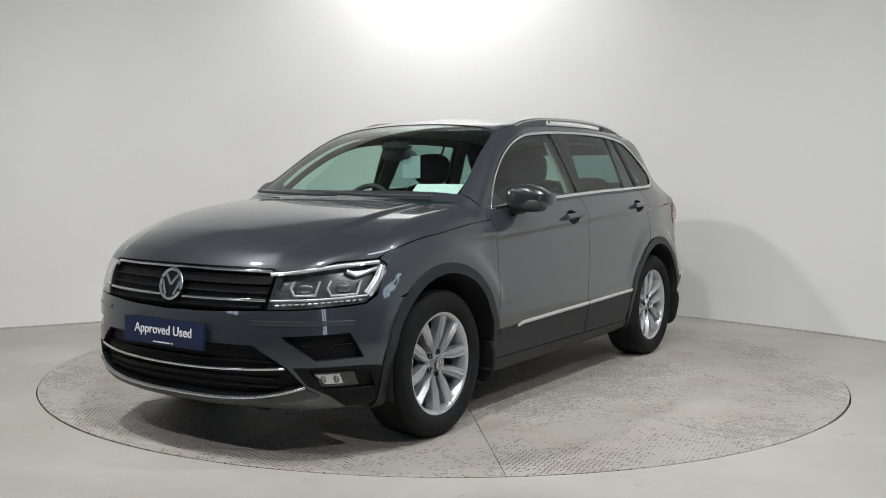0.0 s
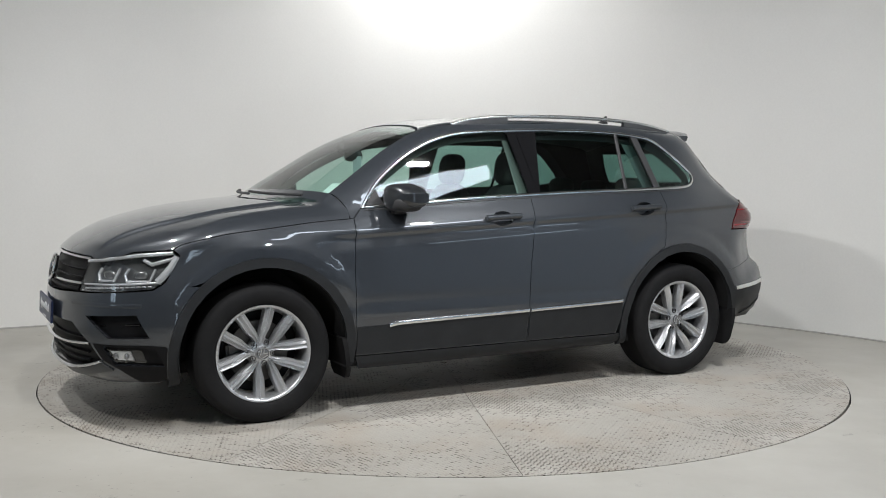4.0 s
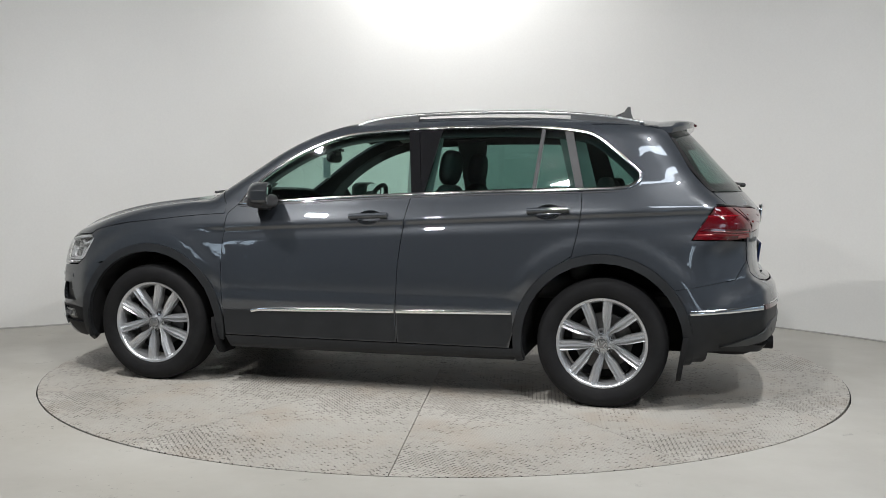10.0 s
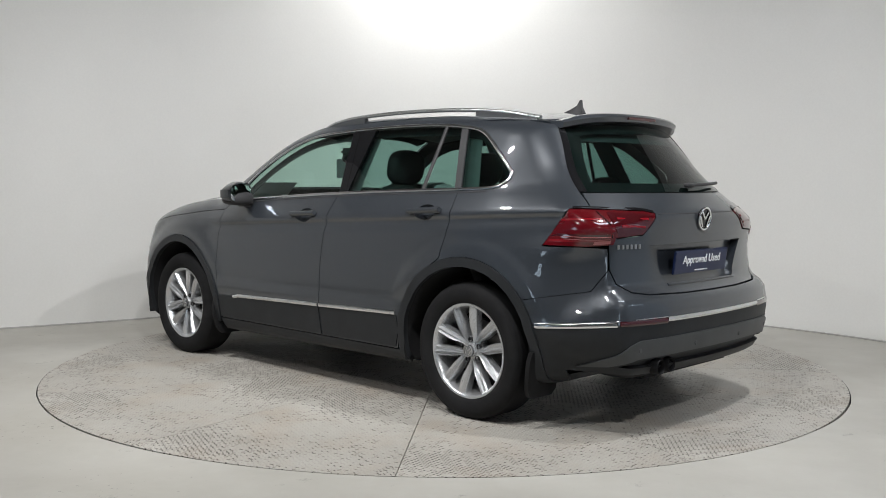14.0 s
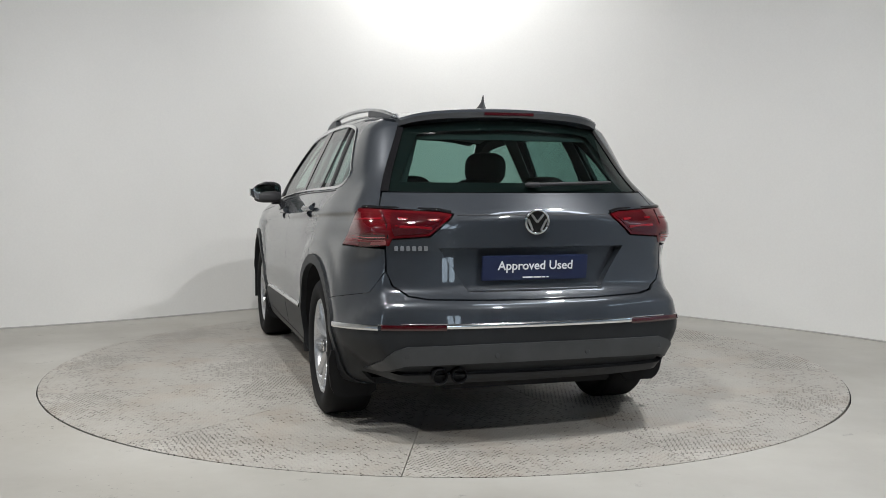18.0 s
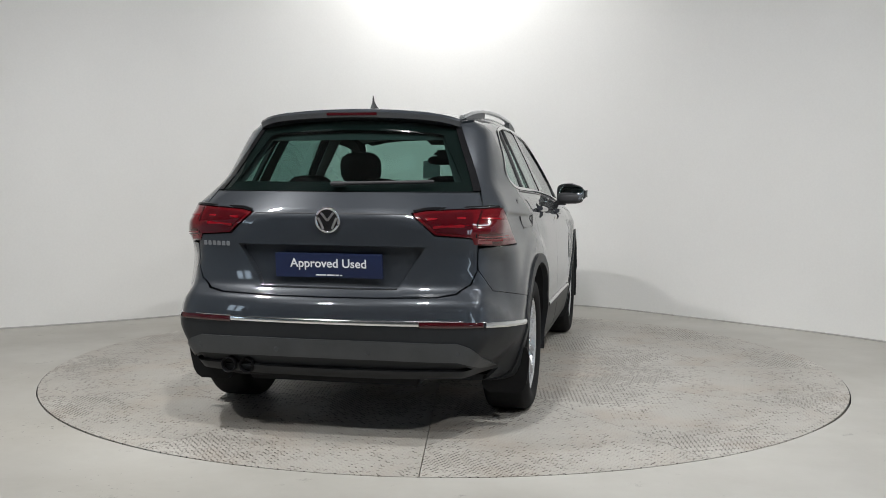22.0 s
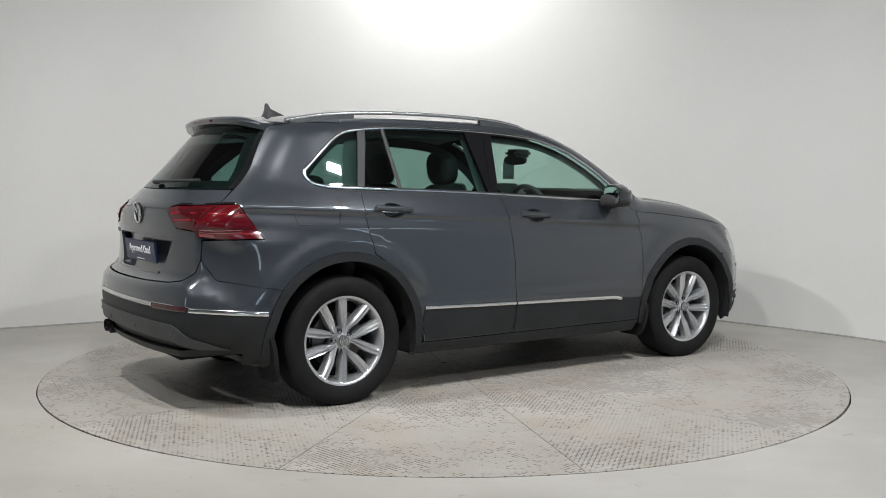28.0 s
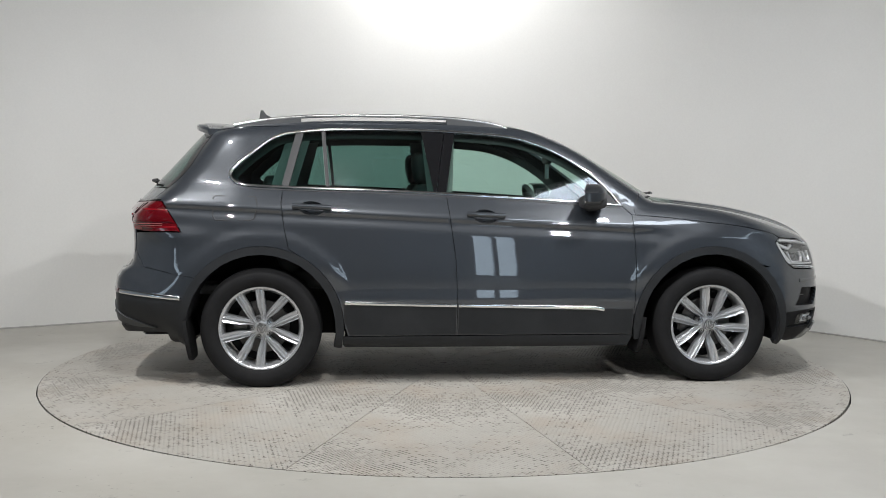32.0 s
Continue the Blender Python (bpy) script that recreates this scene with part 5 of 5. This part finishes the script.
plate(tailgate, pose(-2.162, 0, 0.813, 0, 0, -90) @ pose(0, 0, 0, 7, 0, 0))
plate(front_bumper, pose(2.252, -0.01, 0.535, 0, 0, 90) @ pose(0, 0, 0, -2, 0, 0))


def badge(parent, m, r):
    bm = lathe([(0.001, 0.0), (r * 0.97, 0.0), (r * 0.97, 0.012), (0.001, 0.012)], 40)
    bmesh.ops.transform(bm, matrix=m, verts=bm.verts)
    b = part("badge", bm, GLOSSBLACK, parent, "round chrome badge", smooth=30)
    ring = [(r * math.cos(6.2832 * k / 40), -0.002, r * math.sin(6.2832 * k / 40)) for k in range(40)]
    bm = tube(ring, r * 0.12, 8, closed=True)
    bmesh.ops.transform(bm, matrix=m, verts=bm.verts)
    part("badge_ring", bm, CHROME, b, smooth=60)
    bm = bars([((a * r * 0.88, c * r * 0.88), (d * r * 0.88, e * r * 0.88)) for (a, c), (d, e) in STROKES], r * 0.2, 0.006)
    bmesh.ops.translate(bm, vec=(0, -0.006, 0), verts=bm.verts)
    bmesh.ops.transform(bm, matrix=m, verts=bm.verts)
    part("badge_mark", bm, CHROME, b)


badge(tailgate, pose(-2.178, 0, 1.025, 0, 0, -90) @ pose(0, 0, 0, 6, 0, 0), 0.055)
badge(grille, pose(2.212, 0, 0.748, 0, 0, 90) @ pose(0, 0, 0, -14, 0, 0), 0.066)

# model script on the gate, as plain bars
bm = bmesh.new()
for i in range(6):
    c = R((0.645 - 0.026 * i, 0.905))[0]
    slab(bm, (-0.004, -0.009, -0.011), (0.002, 0.009, 0.011), 0.002, pose(*c))
part("model_script", bm, SCRIPT, tailgate)
# thin black strip drawn as the shade along the gate's pressed crease
strip("crease_shade", R(*[(y, 1.056) for y in np.linspace(-0.37, 0.37, 20)]), 0.005, 0.001, BLACK, tailgate)
strip("gate_grip", R(*[(y, 0.712) for y in np.linspace(-0.33, 0.33, 20)]), 0.014, 0.010, PAINT, tailgate)

# glossy black fins beside the rear window
_fin = chain(TAIL_EDGE[:5] + np.array((0.0, 0.004, 0.0)), (TAIL_EDGE[:5] * (1, 0.955, 1))[::-1])
panel("window_fin", R(*[(p[1], p[2]) for p in _fin]), "g", [GLOSSBLACK], rear_window, sides=BOTH, depth=0.004, gap=0.0, lift=0.002)

# rear wiper
c = R((-0.05, 1.185), (-0.25, 1.19), (-0.46, 1.195))
bm = tube([tuple(p + np.array([-0.03, 0, 0.01])) for p in spline2(c, 6)], 0.007, 8, flat=1.2)
wiper = part("rear_wiper", bm, BLACK, tailgate, smooth=60)
part("wiper_hub", blob(tuple(R((0.0, 1.185))[0] + np.array([-0.02, -0.02, 0.008])), (0.018, 0.04, 0.013)), BLACK, wiper, smooth=60)

# front: bright strips, slats, lamps
strip("grille_strip", F(*[(y, 0.830 - 0.012 * y * y) for y in np.linspace(-0.5, 0.5, 24)]), 0.014, 0.008, CHROME, grille, label="chrome strip", lift=-0.012)
for s in BOTH:
    strip("grille_strip", F(*[(y * s, 0.702 + 0.01 * y * y) for y in np.linspace(0.065, 0.5, 12)]), 0.014, 0.008, CHROME, grille, label="chrome strip", lift=-0.012)
for z in (0.735, 0.775):
    strip("grille_slat", F(*[(y, z) for y in np.linspace(-0.5, 0.5, 24)]), 0.008, 0.012, GRILLEBLACK, grille, lift=-0.027)
strip("grille_slat", F(*[(y, 0.672) for y in np.linspace(-0.48, 0.48, 24)]), 0.02, 0.012, GRILLEBLACK, grille, lift=-0.025)
strip("lower_strip", F(*[(y, 0.398 + 0.06 * y * y) for y in np.linspace(-0.59, 0.59, 28)]), 0.014, 0.010, CHROME, front_bumper, label="chrome strip", lift=-0.01)
for z in (0.325, 0.365, 0.44):
    strip("lower_slat", F(*[(y, z) for y in np.linspace(-0.55, 0.55, 24)]), 0.008, 0.014, GRILLEBLACK, front_bumper, lift=-0.034)
panel("front_lip", both_halves(chain(F((0.0, 0.272), (0.25, 0.272), (0.5, 0.288), (0.66, 0.335)), F((0.70, 0.30), (0.5, 0.252), (0.25, 0.236), (0.0, 0.234)))), "f", [GREYTRIM, LINER], front_bumper, lift=0.008, depth=0.01)
strip("lip_edge", F(*[(y, 0.275 + 0.30 * abs(y) ** 3.6) for y in np.linspace(-0.66, 0.66, 36)]), 0.012, 0.010, SATIN, front_bumper, label="bright satin edge of the lip", lift=0.006)
panel("fog_lamp", F((0.695, 0.392), (0.765, 0.392), (0.77, 0.345), (0.72, 0.345)), "f", [LAMPWHITE], front_bumper, sides=BOTH, lift=-0.012, depth=0.008, back=False)
for s in BOTH:
    for _y in (0.715, 0.75):
        c = F((_y, 0.369))[0] * (1, s, 1)
        part("fog_reflector", blob((c[0] - 0.006, c[1], c[2]), (0.010, 0.011, 0.014)), HOUSING, front_bumper, smooth=60)
panel("fog_lens", F((0.685, 0.402), (0.80, 0.402), (0.805, 0.336), (0.71, 0.336)), "f", [CLEAR], front_bumper, sides=BOTH, lift=-0.006, depth=0)
strip("pocket_slat", F((0.62, 0.51), (0.80, 0.52)), 0.01, 0.012, GLOSSBLACK, front_bumper, BOTH, lift=-0.028)
strip("bumper_crease", F(*[(y, 0.61) for y in np.linspace(0.45, 0.80, 10)]), 0.02, 0.004, PAINT, front_bumper, BOTH, sink=0.001)


def hl(*pts):
    """Points within the headlight: by share of its length from the grille (0) to its tip (1), and height."""
    return settle(np.array([(np.interp(u, [0, 1], [np.arctan2(0.53, 0.97) * 0.95, np.arctan2(0.85, 0.53) * 0.95]), z) for u, z in pts]), "f")


strip("light_blade", hl((0.0, 0.813), (0.3, 0.832), (0.6, 0.850), (0.9, 0.861)), 0.016, 0.010, LAMPWHITE, headlight, BOTH, lift=-0.010)
strip("light_blade", hl((0.94, 0.845), (0.90, 0.80), (0.83, 0.755), (0.78, 0.725)), 0.036, 0.014, LAMPWHITE, headlight, BOTH, lift=-0.022)
strip("light_blade", hl((0.62, 0.832), (0.70, 0.812), (0.80, 0.826), (0.9, 0.84)), 0.018, 0.010, LAMPWHITE, headlight, BOTH, lift=-0.03)
strip("light_blade", hl((0.0, 0.703), (0.3, 0.708), (0.55, 0.714), (0.78, 0.722)), 0.010, 0.008, LAMPWHITE, headlight, BOTH, lift=-0.02)
for u0, u1 in ((0.16, 0.40), (0.46, 0.74)):
    strip("lamp_frame", hl((u0 + 0.03, 0.79), (u0, 0.76), (u0 + 0.03, 0.727), (u1 - 0.04, 0.73), (u1, 0.79)), 0.010, 0.010, LAMPWHITE, headlight, BOTH, lift=-0.03, fine=0.015)
    mid_u = (u0 + u1) / 2
    for s, hl_parent in zip(BOTH, headlight):
        c = hl((mid_u, 0.762))
        nn = normal_of(c)[0]
        p = (c[0] - nn * 0.045) * (1, s, 1)
        bm = blob((0, 0, 0), (0.020, 0.034, 0.022), 2.6)
        bmesh.ops.transform(bm, matrix=pose(p[0], p[1], p[2], 0, 0, s * math.degrees(math.atan2(nn[1], nn[0]))), verts=bm.verts)
        part("projector", bm, HOUSING, hl_parent, smooth=60)
for i in range(14):
    strip("running_light", hl((0.05 + 0.05 * i, 0.684 + 0.0015 * i), (0.08 + 0.05 * i, 0.685 + 0.0015 * i)), 0.007, 0.006, LAMPWHITE, headlight, BOTH, lift=-0.012)

# cowl and wipers
panel("cowl", chain(rear_edge, (rear_edge * (1, -1, 1))[::-1][1:], F((-0.715, 1.085), (-0.5, 1.098), (0.0, 1.112), (0.5, 1.098), (0.715, 1.085))), "t", [BLACK, LINER], car, lift=-0.012, depth=0.01, gap=0.0)
for y0, y1 in ((-0.62, 0.08), (-0.02, 0.60)):
    a = F((y0, 1.13), ((y0 + y1) / 2, 1.122), (y1, 1.118))
    part("wiper", tube([tuple(p + np.array([0.03, 0, 0.012])) for p in spline2(a, 6)], 0.008, 6), BLACK, car, smooth=60)

# mud flaps
for s in BOTH:
    for x, z0, z1, lean in ((0.925, 0.185, 0.40, -0.03), (-1.775, 0.165, 0.40, 0.03)):
        bm = bmesh.new()
        edge = [(0.66, z1), (0.885, z1), (0.897, z1 - 0.05), (0.893, z1 - 0.11), (0.882, z0 + 0.05), (0.866, z0 + 0.018), (0.84, z0), (0.69, z0), (0.66, z0 + 0.03)]
        back, fore = ([bm.verts.new((d, y, z)) for y, z in edge] for d in (-0.012, 0.012))
        bm.faces.new(back[::-1])
        bm.faces.new(fore)
        for k in range(len(edge)):
            bm.faces.new((back[k], back[(k + 1) % len(edge)], fore[(k + 1) % len(edge)], fore[k]))
        for v in bm.verts:
            v.co.x += x + lean * (v.co.z - z1) / 0.2 * -1
        bmesh.ops.scale(bm, vec=(1, s, 1), verts=bm.verts)
        part("mud_flap", bm, RUBBER, car, smooth=40)

# ---- cabin ----
WINCCW = WIN if area2(WIN) > 0 else WIN[::-1]
panel("window_lining", S(*shrink(refine(WINCCW, 0.04), -0.03)), "s", [TRIMDARK], car, sides=BOTH, lift=-0.055, depth=0.004, back=False, holes=[S(*shrink(refine(WINCCW, 0.04), 0.04))])
panel("pillar_lining", S((-0.19, 1.52), (-0.40, 1.52), (-0.36, 1.08), (-0.22, 1.08)), "s", [HEADLINER], car, sides=BOTH, lift=-0.06, depth=0.004, back=False)
panel("pillar_lining", S((-1.05, 1.52), (-1.20, 1.50), (-1.32, 1.10), (-1.17, 1.10)), "s", [HEADLINER], car, sides=BOTH, lift=-0.06, depth=0.004, back=False)
panel("gate_lining", tail_glass, "g", [TRIMDARK], tailgate, lift=-0.03, depth=0.004, back=False, gap=-0.02, holes=[chain(R((0.47, 1.45), (0.58, 1.20), (-0.58, 1.20), (-0.47, 1.45)))])
panel("headlining", D((0.2, 0.55), (-1.66, 0.52), (-1.66, -0.52), (0.2, -0.55)), "t", [HEADLINER], car, step=0.08, lift=-0.06, depth=0.01)
bm = bmesh.new()
slab(bm, (0.42, -0.76, 0.70), (0.98, 0.76, 0.985), 0.05)
slab(bm, (0.55, -0.72, 0.95), (1.02, 0.72, 1.06), 0.04)
slab(bm, (0.44, -0.56, 0.96), (0.74, -0.18, 1.085), 0.04)
part("dashboard", bm, LEATHER, car, smooth=40)
bm = bmesh.new()
slab(bm, (-0.75, -0.12, 0.3), (0.5, 0.12, 0.72), 0.03)
part("centre_console", bm, LEATHER, car, smooth=40)
m = pose(0.36, -0.37, 1.005, 0, 66, 0)
ring = [(0.185 * math.cos(6.2832 * k / 36), 0.185 * math.sin(6.2832 * k / 36), 0) for k in range(36)]
bm = tube(ring, 0.016, 10, closed=True)
slab(bm, (-0.055, -0.07, -0.02), (0.055, 0.07, 0.02), 0.015)
slab(bm, (-0.02, -0.18, -0.008), (0.02, -0.06, 0.008), 0.005)
slab(bm, (-0.02, 0.06, -0.008), (0.02, 0.18, 0.008), 0.005)
slab(bm, (0.05, -0.02, -0.008), (0.18, 0.02, 0.008), 0.005)
bmesh.ops.transform(bm, matrix=m, verts=bm.verts)
part("steering_wheel", bm, LEATHER, car, smooth=50)


def seat(y, w=0.26):
    bm = blob((0.0, y, 0.60), (0.29, w, 0.085), 3.2)
    st = part("front_seat", bm, LEATHER, car, "black upholstered front seat", smooth=60)
    bm = blob((0, 0, 0.30), (0.075, w, 0.32), 3.4)
    bmesh.ops.transform(bm, matrix=pose(-0.26, y, 0.58, 0, -12, 0), verts=bm.verts)
    part("backrest", bm, LEATHER, st, smooth=60)
    bm = blob((0, 0, 0), (0.055, 0.135, 0.105), 3.0)
    bmesh.ops.transform(bm, matrix=pose(-0.385, y, 1.285, 0, -8, 0), verts=bm.verts)
    part("headrest", bm, LEATHER, st, smooth=60)
    bm = bmesh.new()
    for d in (-0.05, 0.05):
        slab(bm, (-0.385, y + d - 0.006, 1.12), (-0.373, y + d + 0.006, 1.22))
    part("headrest_post", bm, STEEL, st)


seat(0.37)
seat(-0.37)
bm = blob((-0.95, 0.0, 0.62), (0.28, 0.66, 0.09), 4.0)
bench = part("rear_bench", bm, LEATHER, car, "black upholstered rear bench", smooth=60)
bm = blob((0, 0, 0.28), (0.08, 0.66, 0.27), 4.5)
bmesh.ops.transform(bm, matrix=pose(-1.16, 0, 0.60, 0, -16, 0), verts=bm.verts)
part("backrest", bm, LEATHER, bench, smooth=60)
for y, h in ((0.39, 1.165), (-0.39, 1.165), (0.0, 1.15)):
    part("headrest", blob((-1.31, y, h), (0.05, 0.125, 0.07), 3.0), LEATHER, bench, smooth=60)
bm = bmesh.new()
slab(bm, (-2.0, -0.60, 0.52), (-1.36, 0.60, 0.60), 0.02)
slab(bm, (-2.02, -0.55, 0.97), (-1.38, 0.55, 0.99), 0.004)
part("boot_floor", bm, TRIMDARK, car)
bm = blob((0.50, 0.0, 1.355), (0.022, 0.12, 0.034), 3.0)
part("interior_mirror", bm, BLACK, car, smooth=60)
bm = bmesh.new()
slab(bm, (0.45, -0.07, 1.375), (0.60, 0.07, 1.43), 0.02)
part("sensor_housing", bm, BLACK, car, smooth=40)
bm = bmesh.new()
slab(bm, (0.515, 0.035, 1.223), (0.517, 0.16, 1.35))
part("hanging_tag", bm, CARD, car, "pale tag hanging behind the windscreen")
bm = bmesh.new()
slab(bm, (-0.15, -0.105, -0.001), (0.15, 0.105, 0.001), 0, pose(0.84, 0.46, 1.125, 0, 0, 90) @ pose(0, 0, 0, 38, 0, 0))
sheet = part("windscreen_sheet", bm, PAPER, car, "white sheet lying behind the windscreen")


def motions():
    for ob, base in ((turntable, pose(0, 0, 0)), (car, CAR_AT)):
        walk(ob, [(t, pose(0, 0, 0, 0, 0, a) @ base) for t, a in TURN])


motions()
